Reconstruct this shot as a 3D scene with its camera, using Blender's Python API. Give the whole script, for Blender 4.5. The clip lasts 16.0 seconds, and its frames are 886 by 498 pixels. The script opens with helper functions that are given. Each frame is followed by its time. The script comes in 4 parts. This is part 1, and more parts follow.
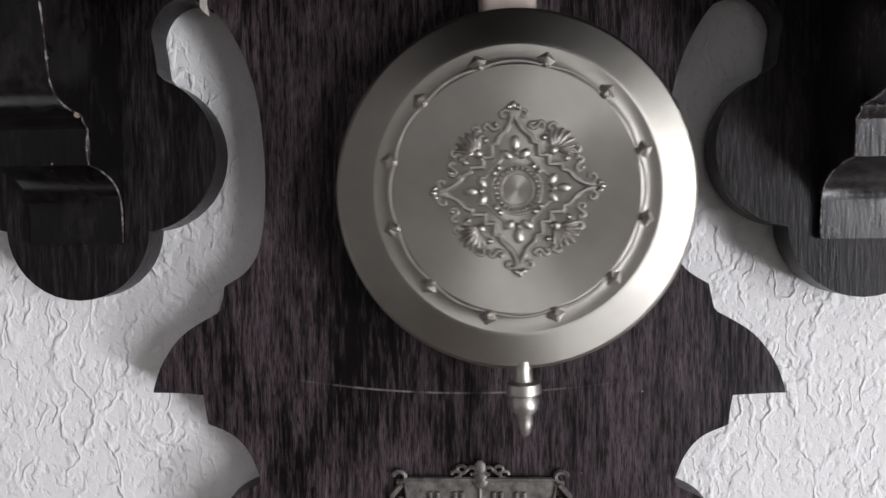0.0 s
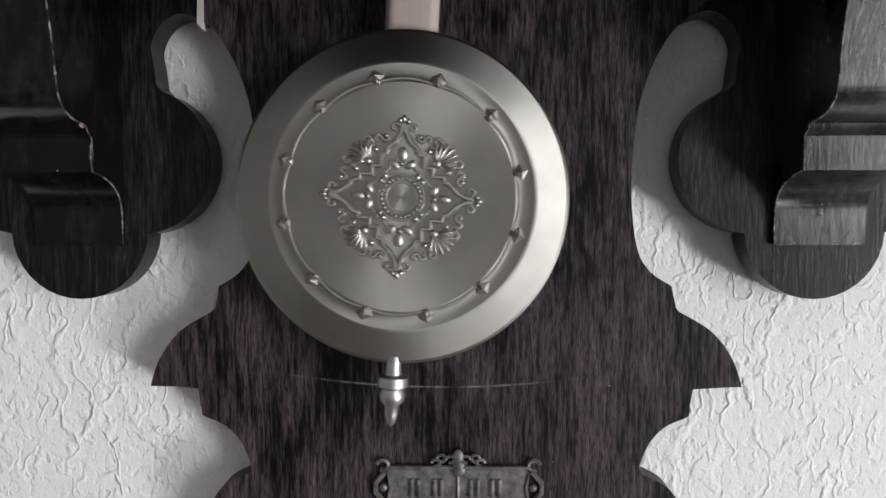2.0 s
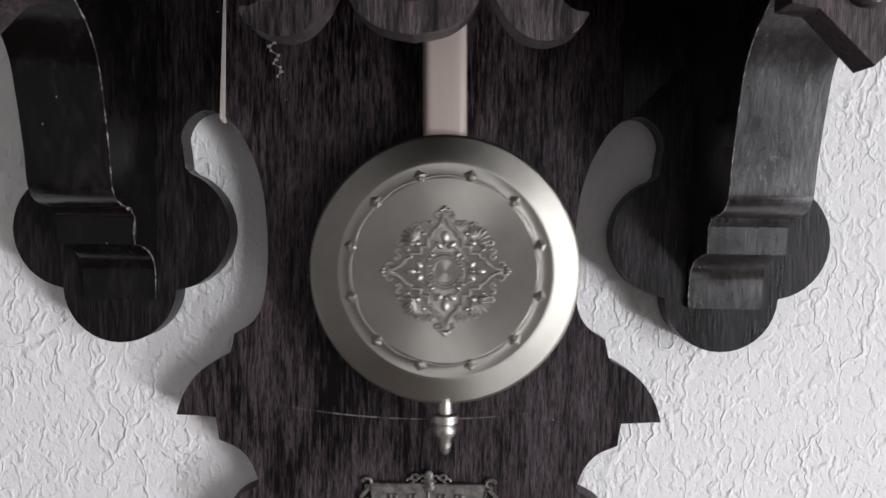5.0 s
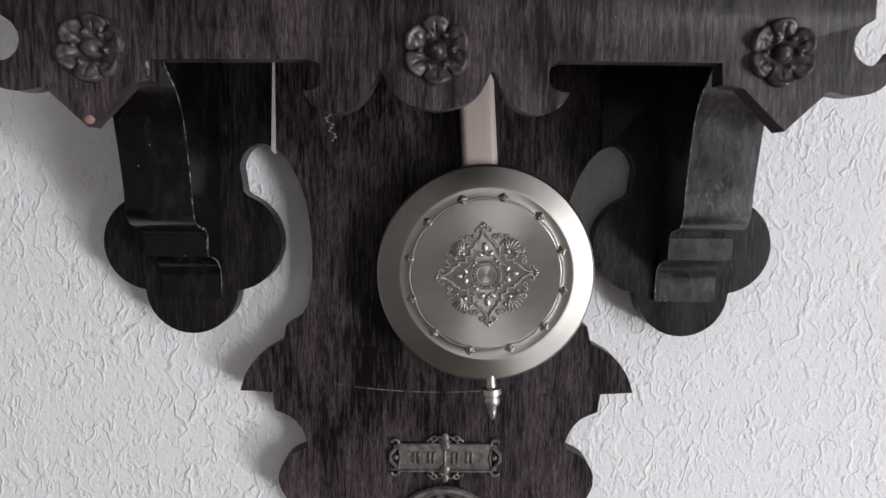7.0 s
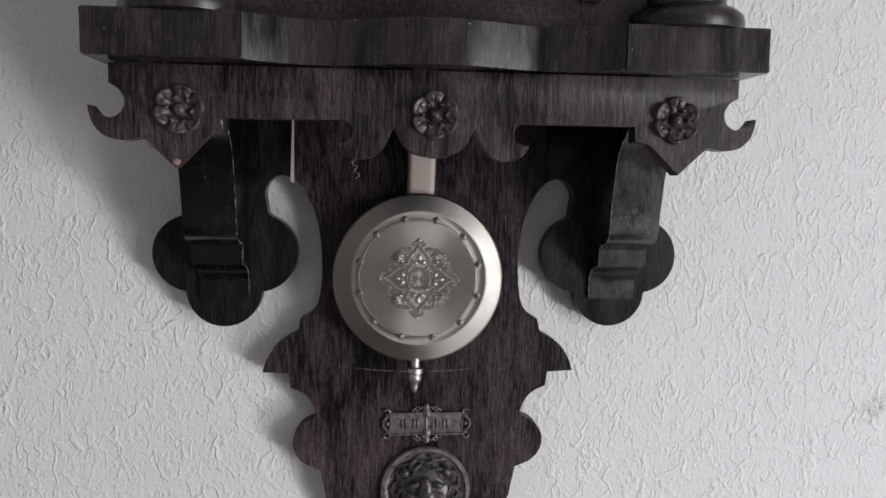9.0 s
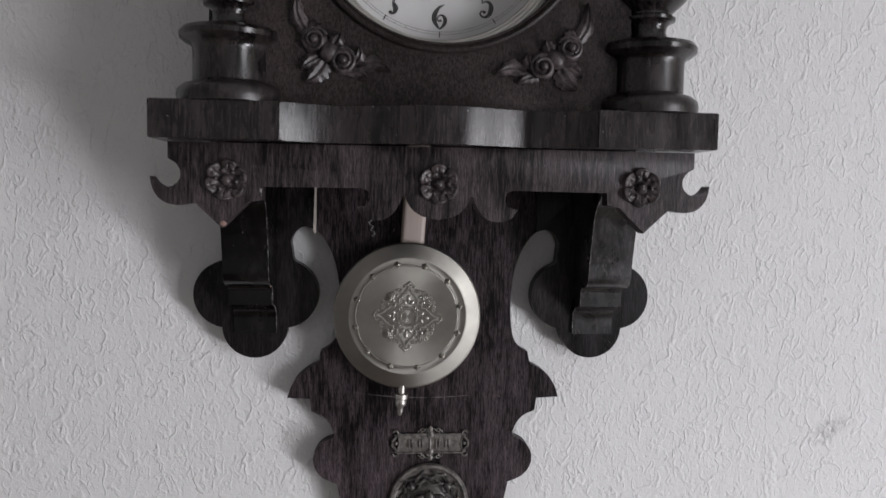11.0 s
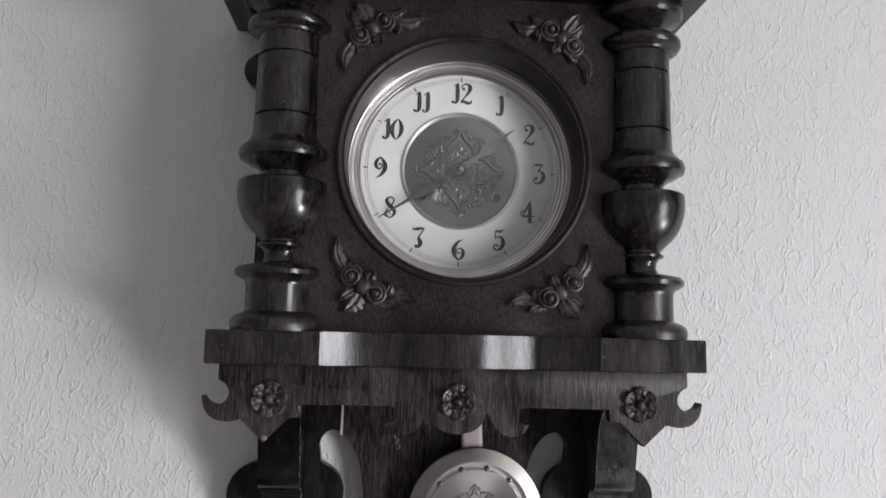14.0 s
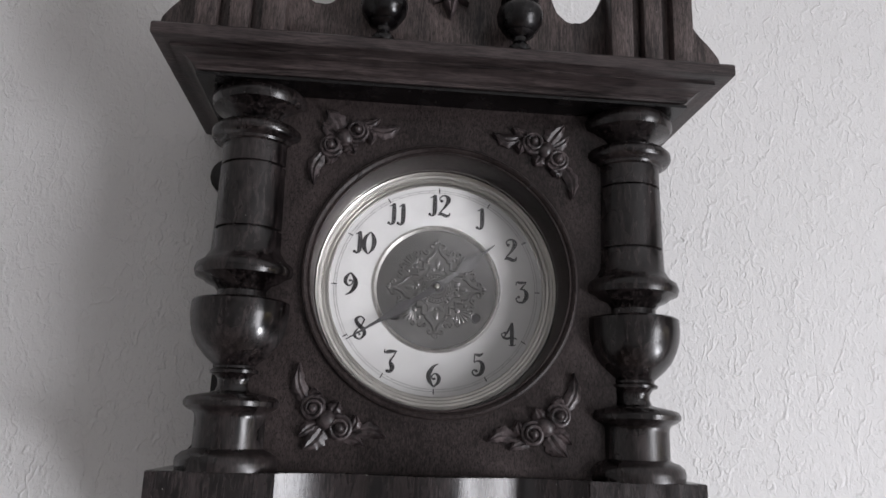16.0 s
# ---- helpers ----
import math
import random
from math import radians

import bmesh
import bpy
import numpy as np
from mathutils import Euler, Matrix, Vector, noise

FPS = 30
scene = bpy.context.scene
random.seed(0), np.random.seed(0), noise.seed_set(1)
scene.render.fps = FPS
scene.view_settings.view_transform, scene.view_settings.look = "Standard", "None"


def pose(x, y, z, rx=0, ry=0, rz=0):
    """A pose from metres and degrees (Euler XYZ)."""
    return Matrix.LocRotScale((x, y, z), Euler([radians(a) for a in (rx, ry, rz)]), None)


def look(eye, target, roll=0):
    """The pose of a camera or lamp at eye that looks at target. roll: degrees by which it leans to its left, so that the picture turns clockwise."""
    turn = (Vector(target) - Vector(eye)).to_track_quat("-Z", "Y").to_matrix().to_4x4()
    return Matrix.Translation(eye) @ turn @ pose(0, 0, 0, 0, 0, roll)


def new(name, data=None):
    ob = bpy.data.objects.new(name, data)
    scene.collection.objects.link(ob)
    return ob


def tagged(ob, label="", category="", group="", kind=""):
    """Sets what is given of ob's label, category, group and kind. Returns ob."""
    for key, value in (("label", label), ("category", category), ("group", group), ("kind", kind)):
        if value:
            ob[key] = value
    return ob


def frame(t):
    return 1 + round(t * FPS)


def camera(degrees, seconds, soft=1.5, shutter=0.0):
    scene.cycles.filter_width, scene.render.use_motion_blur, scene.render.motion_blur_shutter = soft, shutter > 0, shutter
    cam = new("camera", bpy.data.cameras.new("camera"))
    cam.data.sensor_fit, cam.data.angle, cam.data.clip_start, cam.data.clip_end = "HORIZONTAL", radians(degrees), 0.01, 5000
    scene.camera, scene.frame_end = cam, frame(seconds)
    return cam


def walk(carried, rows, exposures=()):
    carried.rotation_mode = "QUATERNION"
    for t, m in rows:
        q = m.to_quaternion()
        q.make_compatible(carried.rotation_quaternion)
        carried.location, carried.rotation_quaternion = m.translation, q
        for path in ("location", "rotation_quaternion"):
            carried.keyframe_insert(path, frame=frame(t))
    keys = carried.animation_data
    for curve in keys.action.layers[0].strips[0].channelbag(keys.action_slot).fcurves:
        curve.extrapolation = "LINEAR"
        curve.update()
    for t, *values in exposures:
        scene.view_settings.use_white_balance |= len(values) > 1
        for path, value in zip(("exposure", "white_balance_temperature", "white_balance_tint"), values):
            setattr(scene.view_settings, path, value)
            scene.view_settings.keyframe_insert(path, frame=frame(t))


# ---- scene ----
cam = camera(61.1, 16.0, shutter=0.35)
PATH = [
    (0, (0.005, -0.28, 1.489), (-0.067, 1.717, 1.407), 0.1),
    (0.5, (0.006, -0.281, 1.489), (-0.062, 1.717, 1.417), -0.0),
    (1, (0.003, -0.282, 1.489), (-0.067, 1.716, 1.407), 0.1),
    (1.5, (0.007, -0.285, 1.49), (-0.051, 1.712, 1.414), 0.0),
    (2, (0.007, -0.298, 1.492), (-0.026, 1.7, 1.403), 0.5),
    (2.5, (0.009, -0.306, 1.495), (-0.012, 1.692, 1.395), 0.6),
    (3, (0.011, -0.311, 1.497), (0.001, 1.687, 1.403), 0.6),
    (3.5, (0.005, -0.315, 1.5), (-0.014, 1.683, 1.405), 0.8),
    (4, (0.004, -0.326, 1.501), (0.008, 1.672, 1.411), 1.0),
    (4.2, (0.006, -0.333, 1.504), (0.017, 1.665, 1.414), 1.2),
    (6.3, (0.015, -0.399, 1.547), (-0.03, 1.59, 1.345), 1.7),
    (6.5, (0.013, -0.407, 1.547), (-0.032, 1.581, 1.331), 1.2),
    (7, (0.005, -0.433, 1.554), (0.008, 1.555, 1.34), 1.0),
    (7.5, (0.0, -0.466, 1.56), (0.057, 1.523, 1.359), 1.5),
    (8, (-0.008, -0.491, 1.562), (0.078, 1.497, 1.363), 1.3),
    (8.2, (-0.012, -0.501, 1.56), (0.087, 1.488, 1.37), 1.4),
    (10.3, (-0.046, -0.605, 1.574), (0.223, 1.369, 1.401), 1.0),
    (10.5, (-0.045, -0.609, 1.574), (0.204, 1.369, 1.416), 1.1),
    (11, (-0.037, -0.624, 1.591), (0.134, 1.364, 1.457), 1.6),
    (11.5, (-0.037, -0.637, 1.6), (0.115, 1.355, 1.514), 1.5),
    (12, (-0.039, -0.648, 1.607), (0.099, 1.347, 1.566), 1.8),
    (12.5, (-0.036, -0.658, 1.618), (0.081, 1.339, 1.632), 1.8),
    (13, (-0.045, -0.67, 1.627), (0.076, 1.324, 1.723), 1.9),
    (13.5, (-0.049, -0.683, 1.635), (0.079, 1.305, 1.81), 2.1),
    (14, (-0.055, -0.688, 1.643), (0.092, 1.29, 1.892), 1.9),
    (14.5, (-0.061, -0.691, 1.657), (0.118, 1.274, 1.987), 2.1),
    (15, (-0.073, -0.687, 1.666), (0.161, 1.27, 2.005), 2.2),
    (15.5, (-0.063, -0.681, 1.672), (0.165, 1.265, 2.073), 2.0),
    (16, (-0.044, -0.647, 1.679), (0.126, 1.289, 2.149), 2.4),
]
walk(cam, [(t, look(eye, to, roll)) for t, eye, to, roll in PATH],
     [(0, 0.14), (4, 0.14), (7, 0.08), (8, 0.0), (10.5, -0.32), (11.5, -0.28), (13, -0.12), (16, 0.07)])

# ---- light ----
world = bpy.data.worlds.new("world")
scene.world = world
world.use_nodes = True
wn = world.node_tree
sky = wn.nodes.new("ShaderNodeTexSky")
sky.sky_type, sky.sun_disc = "NISHITA", False
sky.sun_elevation, sky.sun_rotation = radians(48), radians(115)
wn.links.new(sky.outputs[0], wn.nodes["Background"].inputs[0])
wn.nodes["Background"].inputs[1].default_value = 0.1

sun = new("sun", bpy.data.lights.new("sun", "SUN"))
sun.data.energy, sun.data.angle, sun.data.color = 1.0, radians(10), (1.0, 0.96, 0.9)
sun.matrix_world = look((4.5, -2.4, 3.2), (0.0, -1.5, -0.4))

WX, WY0, WY1, WZ0, WZ1 = 1.7, -2.2, -0.4, 0.12, 1.92
# area lamps in the window: a bright low one and an added weaker fill
for name, y0, y1, z0, z1, watts in (("daylight", -1.31, -0.95, 0.54, 0.84, 29), ("window_fill", -2.15, -1.36, 0.78, 1.88, 36)):
    lamp = new(name, bpy.data.lights.new(name, "AREA"))
    lamp.data.shape, lamp.data.size, lamp.data.size_y = "RECTANGLE", y1 - y0, z1 - z0
    lamp.data.energy, lamp.data.color = watts, (0.945, 0.945, 1.0)
    lamp.matrix_world = look((WX - 0.02, (y0 + y1) / 2, (z0 + z1) / 2), (0, (y0 + y1) / 2, (z0 + z1) / 2))



# ---- materials ----
def material(name, base, rough=0.5, metal=0.0):
    m = bpy.data.materials.new(name)
    m.use_nodes = True
    nt = m.node_tree
    b = nt.nodes["Principled BSDF"]
    b.inputs["Base Color"].default_value = (*base, 1)
    b.inputs["Roughness"].default_value = rough
    b.inputs["Metallic"].default_value = metal
    return m, nt, b


def node(nt, kind, **values):
    n = nt.nodes.new("ShaderNode" + kind)
    for key, value in values.items():
        n.inputs[key.replace("_", " ")].default_value = value
    return n


def coords(nt, scale=(1, 1, 1)):
    tc = nt.nodes.new("ShaderNodeTexCoord")
    mp = node(nt, "Mapping", Scale=scale)
    nt.links.new(tc.outputs["Object"], mp.inputs["Vector"])
    return mp.outputs[0]


def noise_tex(nt, vec, scale, detail=4.0, rough=0.55, distortion=0.0):
    n = node(nt, "TexNoise", Scale=scale, Detail=detail, Roughness=rough, Distortion=distortion)
    nt.links.new(vec, n.inputs["Vector"])
    return n.outputs["Fac"]


def ramp(nt, fac, stops):
    r = nt.nodes.new("ShaderNodeValToRGB")
    while len(r.color_ramp.elements) < len(stops):
        r.color_ramp.elements.new(0.5)
    for e, (p, c) in zip(r.color_ramp.elements, stops):
        e.position, e.color = p, (*c, 1) if len(c) == 3 else c
    nt.links.new(fac, r.inputs["Fac"])
    return r.outputs["Color"]


def grey(v):
    return (v, v, v)


def math_node(nt, op, a, b=None):
    n = nt.nodes.new("ShaderNodeMath")
    n.operation = op
    for i, v in enumerate((a, b)):
        if v is None:
            continue
        if isinstance(v, (int, float)):
            n.inputs[i].default_value = v
        else:
            nt.links.new(v, n.inputs[i])
    return n.outputs[0]


def mix(nt, fac, a, b):
    n = nt.nodes.new("ShaderNodeMix")
    n.data_type = "RGBA"
    for i, v in ((0, fac), (6, a), (7, b)):
        if isinstance(v, (int, float)):
            n.inputs[i].default_value = v
        elif isinstance(v, tuple):
            n.inputs[i].default_value = (*v, 1)
        else:
            nt.links.new(v, n.inputs[i])
    return n.outputs[2]


def falloff(nt, value, near, far):
    """1 up to near, falling to 0 at far."""
    n = nt.nodes.new("ShaderNodeMapRange")
    nt.links.new(value, n.inputs["Value"])
    n.inputs["From Min"].default_value, n.inputs["From Max"].default_value = near, far
    n.inputs["To Min"].default_value, n.inputs["To Max"].default_value = 1.0, 0.0
    return n.outputs["Result"]


def bump(nt, b, height, strength, distance):
    n = node(nt, "Bump", Strength=strength, Distance=distance)
    nt.links.new(height, n.inputs["Height"])
    nt.links.new(n.outputs[0], b.inputs["Normal"])
    return n


def dark_wood(name, dark, light, across, along, rough=0.36, streak=(0.5, 0.72), relief=0.25, scratch=False, gloss=0.2, flaked=False):
    """Ebonised, worn wood; across and along give the grain's frequency on the three axes."""
    m, nt, b = material(name, dark, rough)
    b.inputs["Specular IOR Level"].default_value = gloss
    fine = noise_tex(nt, coords(nt, across), 1.0, 5.0, 0.65)
    broad = noise_tex(nt, coords(nt, along), 1.0, 3.0, 0.55, 0.4)
    worn = ramp(nt, math_node(nt, "ADD", math_node(nt, "MULTIPLY", fine, 0.6), math_node(nt, "MULTIPLY", broad, 0.4)),
                [(streak[0], grey(0)), (streak[1], grey(1))])
    col = mix(nt, worn, dark, light)
    pores = ramp(nt, noise_tex(nt, coords(nt, tuple(3 * a for a in across)), 1.0, 2.0), [(0.36, grey(0.25)), (0.5, grey(1))])
    col = mix(nt, math_node(nt, "SUBTRACT", 1.0, pores), col, tuple(0.35 * c for c in dark))
    specks = ramp(nt, noise_tex(nt, coords(nt), 330.0, 1.0), [(0.81, grey(0)), (0.83, grey(1))])
    col = mix(nt, math_node(nt, "MULTIPLY", specks, 0.6), col, (0.4, 0.38, 0.36))
    if flaked:
        flakes = ramp(nt, noise_tex(nt, coords(nt, (520, 300, 210)), 1.0, 4.0, 0.6), [(0.55, grey(0)), (0.6, grey(1))])
        patch = ramp(nt, noise_tex(nt, coords(nt, (34, 34, 26)), 1.0, 2.0), [(0.54, grey(0)), (0.66, grey(1))])
        col = mix(nt, math_node(nt, "MULTIPLY", math_node(nt, "MULTIPLY", flakes, patch), 0.55), col, (0.14, 0.132, 0.13))
    if scratch:
        sp = nt.nodes.new("ShaderNodeSeparateXYZ")
        nt.links.new(coords(nt), sp.inputs[0])
        x, z = sp.outputs[0], sp.outputs[2]
        dz = math_node(nt, "SUBTRACT", z, 0.2)
        r = math_node(nt, "SQRT", math_node(nt, "ADD", math_node(nt, "MULTIPLY", x, x), math_node(nt, "MULTIPLY", dz, dz)))
        near = falloff(nt, math_node(nt, "ABSOLUTE", math_node(nt, "SUBTRACT", r, 0.3725)), 0.0001, 0.0005)
        side = ramp(nt, math_node(nt, "ABSOLUTE", math_node(nt, "ADD", x, 0.004)), [(0.035, grey(1)), (0.058, grey(0))])
        broken = ramp(nt, noise_tex(nt, coords(nt, (170, 1, 60)), 1.0, 3.0), [(0.42, grey(0.1)), (0.6, grey(1))])
        f = math_node(nt, "MULTIPLY", math_node(nt, "MULTIPLY", near, side), math_node(nt, "MULTIPLY", broken, 0.75))
        col = mix(nt, f, col, (0.22, 0.2, 0.19))
    nt.links.new(col, b.inputs["Base Color"])
    nt.links.new(ramp(nt, broad, [(0.3, grey(rough - 0.08)), (0.7, grey(rough + 0.14))]), b.inputs["Roughness"])
    bump(nt, b, fine, relief, 0.0006)
    return m


V = (800, 800, 78)
H = (40, 800, 800)
WOOD_BOARD = dark_wood("board_wood", (0.0028, 0.0019, 0.0022), (0.16, 0.121, 0.133), V, (38, 38, 14), 0.4, (0.42, 0.78), 0.35, True, 0.15)
WOOD_SIDE = dark_wood("side_board_wood", (0.0045, 0.0037, 0.0039), (0.055, 0.045, 0.048), V, (45, 45, 11), 0.3, (0.46, 0.74), 0.3, False, 0.22)
WOOD_APRON = dark_wood("apron_wood", (0.0042, 0.0031, 0.0034), (0.165, 0.126, 0.134), V, (60, 60, 11), 0.36, (0.4, 0.78), 0.35, False, 0.34)
WOOD_SHELF = dark_wood("shelf_wood", (0.003, 0.0023, 0.0025), (0.085, 0.065, 0.065), V, (60, 60, 12), 0.2, (0.42, 0.78), 0.1, False, 0.65)
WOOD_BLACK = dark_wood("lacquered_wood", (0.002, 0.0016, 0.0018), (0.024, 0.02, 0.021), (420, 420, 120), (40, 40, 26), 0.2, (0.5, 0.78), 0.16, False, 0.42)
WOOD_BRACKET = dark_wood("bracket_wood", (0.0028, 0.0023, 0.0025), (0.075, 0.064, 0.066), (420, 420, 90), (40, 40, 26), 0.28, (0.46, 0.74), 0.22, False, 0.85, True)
WOOD_COLUMN = dark_wood("column_wood", (0.003, 0.0022, 0.0022), (0.078, 0.061, 0.06), (300, 300, 60), (30, 30, 20), 0.22, (0.44, 0.82), 0.08, False, 0.55)
WOOD_PANEL = dark_wood("door_wood", (0.0065, 0.0048, 0.0046), (0.088, 0.068, 0.066), (600, 600, 260), (16, 16, 13), 0.36, (0.34, 0.8), 0.06, False, 0.2)
WOOD_CORNICE = dark_wood("cornice_wood", (0.006, 0.0046, 0.0047), (0.155, 0.12, 0.118), H, (12, 60, 60), 0.36, (0.36, 0.84), 0.25, False, 0.35)
WOOD_CREST = dark_wood("crest_wood", (0.009, 0.007, 0.007), (0.23, 0.178, 0.168), V, (55, 55, 10), 0.4, (0.36, 0.8), 0.3, False, 0.35)
WOOD_CARVED = dark_wood("carved_wood", (0.02, 0.0155, 0.016), (0.11, 0.087, 0.088), (110, 110, 110), (60, 60, 60), 0.36, (0.4, 0.66), 0.2, False, 0.45)


def cast_metal(name, dark, light, rough, metal):
    m, nt, b = material(name, dark, rough, metal)
    patina = noise_tex(nt, coords(nt), 260.0, 5.0, 0.6)
    nt.links.new(mix(nt, ramp(nt, patina, [(0.35, grey(0)), (0.65, grey(1))]), dark, light), b.inputs["Base Color"])
    bump(nt, b, noise_tex(nt, coords(nt), 900.0, 3.0), 0.2, 0.0003)
    return m


PEWTER = cast_metal("old_pewter", (0.09, 0.083, 0.077), (0.24, 0.224, 0.206), 0.48, 0.55)
SILVER_CAST = cast_metal("cast_nickel", (0.42, 0.402, 0.372), (0.54, 0.518, 0.485), 0.42, 1.0)
POLISHED = cast_metal("polished_ring_metal", (0.6, 0.585, 0.55), (0.74, 0.72, 0.69), 0.34, 0.9)
DARK_BRONZE = cast_metal("dark_bronze", (0.02, 0.018, 0.017), (0.12, 0.11, 0.102), 0.4, 0.4)


def brushed(name, base, rough, aniso):
    m, nt, b = material(name, base, rough, 1.0)
    b.inputs["Anisotropic"].default_value = aniso
    tg = nt.nodes.new("ShaderNodeTangent")
    tg.direction_type, tg.axis = "RADIAL", "Y"
    nt.links.new(tg.outputs[0], b.inputs["Tangent"])
    sp = nt.nodes.new("ShaderNodeSeparateXYZ")
    nt.links.new(coords(nt), sp.inputs[0])
    r = math_node(nt, "SQRT", math_node(nt, "ADD", math_node(nt, "MULTIPLY", sp.outputs[0], sp.outputs[0]),
                                        math_node(nt, "MULTIPLY", sp.outputs[2], sp.outputs[2])))
    rings = node(nt, "TexNoise", Scale=1400.0, Detail=2.0)
    cmb = nt.nodes.new("ShaderNodeCombineXYZ")
    nt.links.new(r, cmb.inputs[0])
    nt.links.new(cmb.outputs[0], rings.inputs["Vector"])
    tarnish = noise_tex(nt, coords(nt), 45.0, 4.0)
    lo, hi = tuple(c * 0.86 for c in base), tuple(min(1, c * 1.08) for c in base)
    nt.links.new(mix(nt, ramp(nt, tarnish, [(0.3, grey(0)), (0.7, grey(1))]), lo, hi), b.inputs["Base Color"])
    bump(nt, b, rings.outputs["Fac"], 0.12, 0.0002)
    return m


NICKEL = brushed("brushed_nickel", (0.375, 0.36, 0.326), 0.38, 0.72)
DIAL_METAL = brushed("dial_centre_metal", (0.21, 0.206, 0.202), 0.32, 0.5)
BEZEL_METAL = brushed("bezel_metal", (0.5, 0.485, 0.455), 0.3, 0.3)


def painted(name, base, rough, spot=0.9, scale=60.0, metal=0.0):
    m, nt, b = material(name, base, rough, metal)
    n = noise_tex(nt, coords(nt), scale, 4.0)
    nt.links.new(mix(nt, ramp(nt, n, [(0.35, grey(0)), (0.65, grey(1))]), tuple(c * spot for c in base), base), b.inputs["Base Color"])
    bump(nt, b, noise_tex(nt, coords(nt), scale * 14, 3.0), 0.05, 0.0004)
    return m


DIAL_WHITE = painted("silvered_dial", (0.66, 0.655, 0.64), 0.42, 0.93, 40.0, 0.25)
INK = painted("black_ink", (0.012, 0.011, 0.012), 0.5)
INK_FINE = painted("faded_ink", (0.16, 0.155, 0.15), 0.6)
HAND_BLACK = painted("blued_black_steel", (0.055, 0.053, 0.054), 0.35, 0.7, 200.0)
HAND_GREY = painted("worn_grey_steel", (0.12, 0.117, 0.116), 0.5, 0.6, 300.0)
ROD_WOOD, rod_nt, rod_b = material("pale_rod_wood", (0.5, 0.42, 0.37), 0.42)
rod_nt.links.new(mix(rod_nt, noise_tex(rod_nt, coords(rod_nt, (260, 260, 12)), 1.0, 4.0), (0.36, 0.295, 0.26), (0.5, 0.425, 0.38)),
                 rod_b.inputs["Base Color"])
PALE_SLIVER = painted("pale_sliver_tone", (0.5, 0.45, 0.41), 0.7, 0.8, 200.0)
WORN_GLINT = dark_wood("worn_edge", (0.02, 0.017, 0.017), (0.4, 0.37, 0.35), (200, 200, 200), (60, 60, 60), 0.5, (0.46, 0.6), 0.2)
CHIP = painted("chipped_bare_wood", (0.3, 0.19, 0.16), 0.7)

GLASS, g_nt, g_b = material("thin_glass", (1, 1, 1), 0.02)
g_b.inputs["Transmission Weight"].default_value = 1.0
g_b.inputs["IOR"].default_value = 1.45


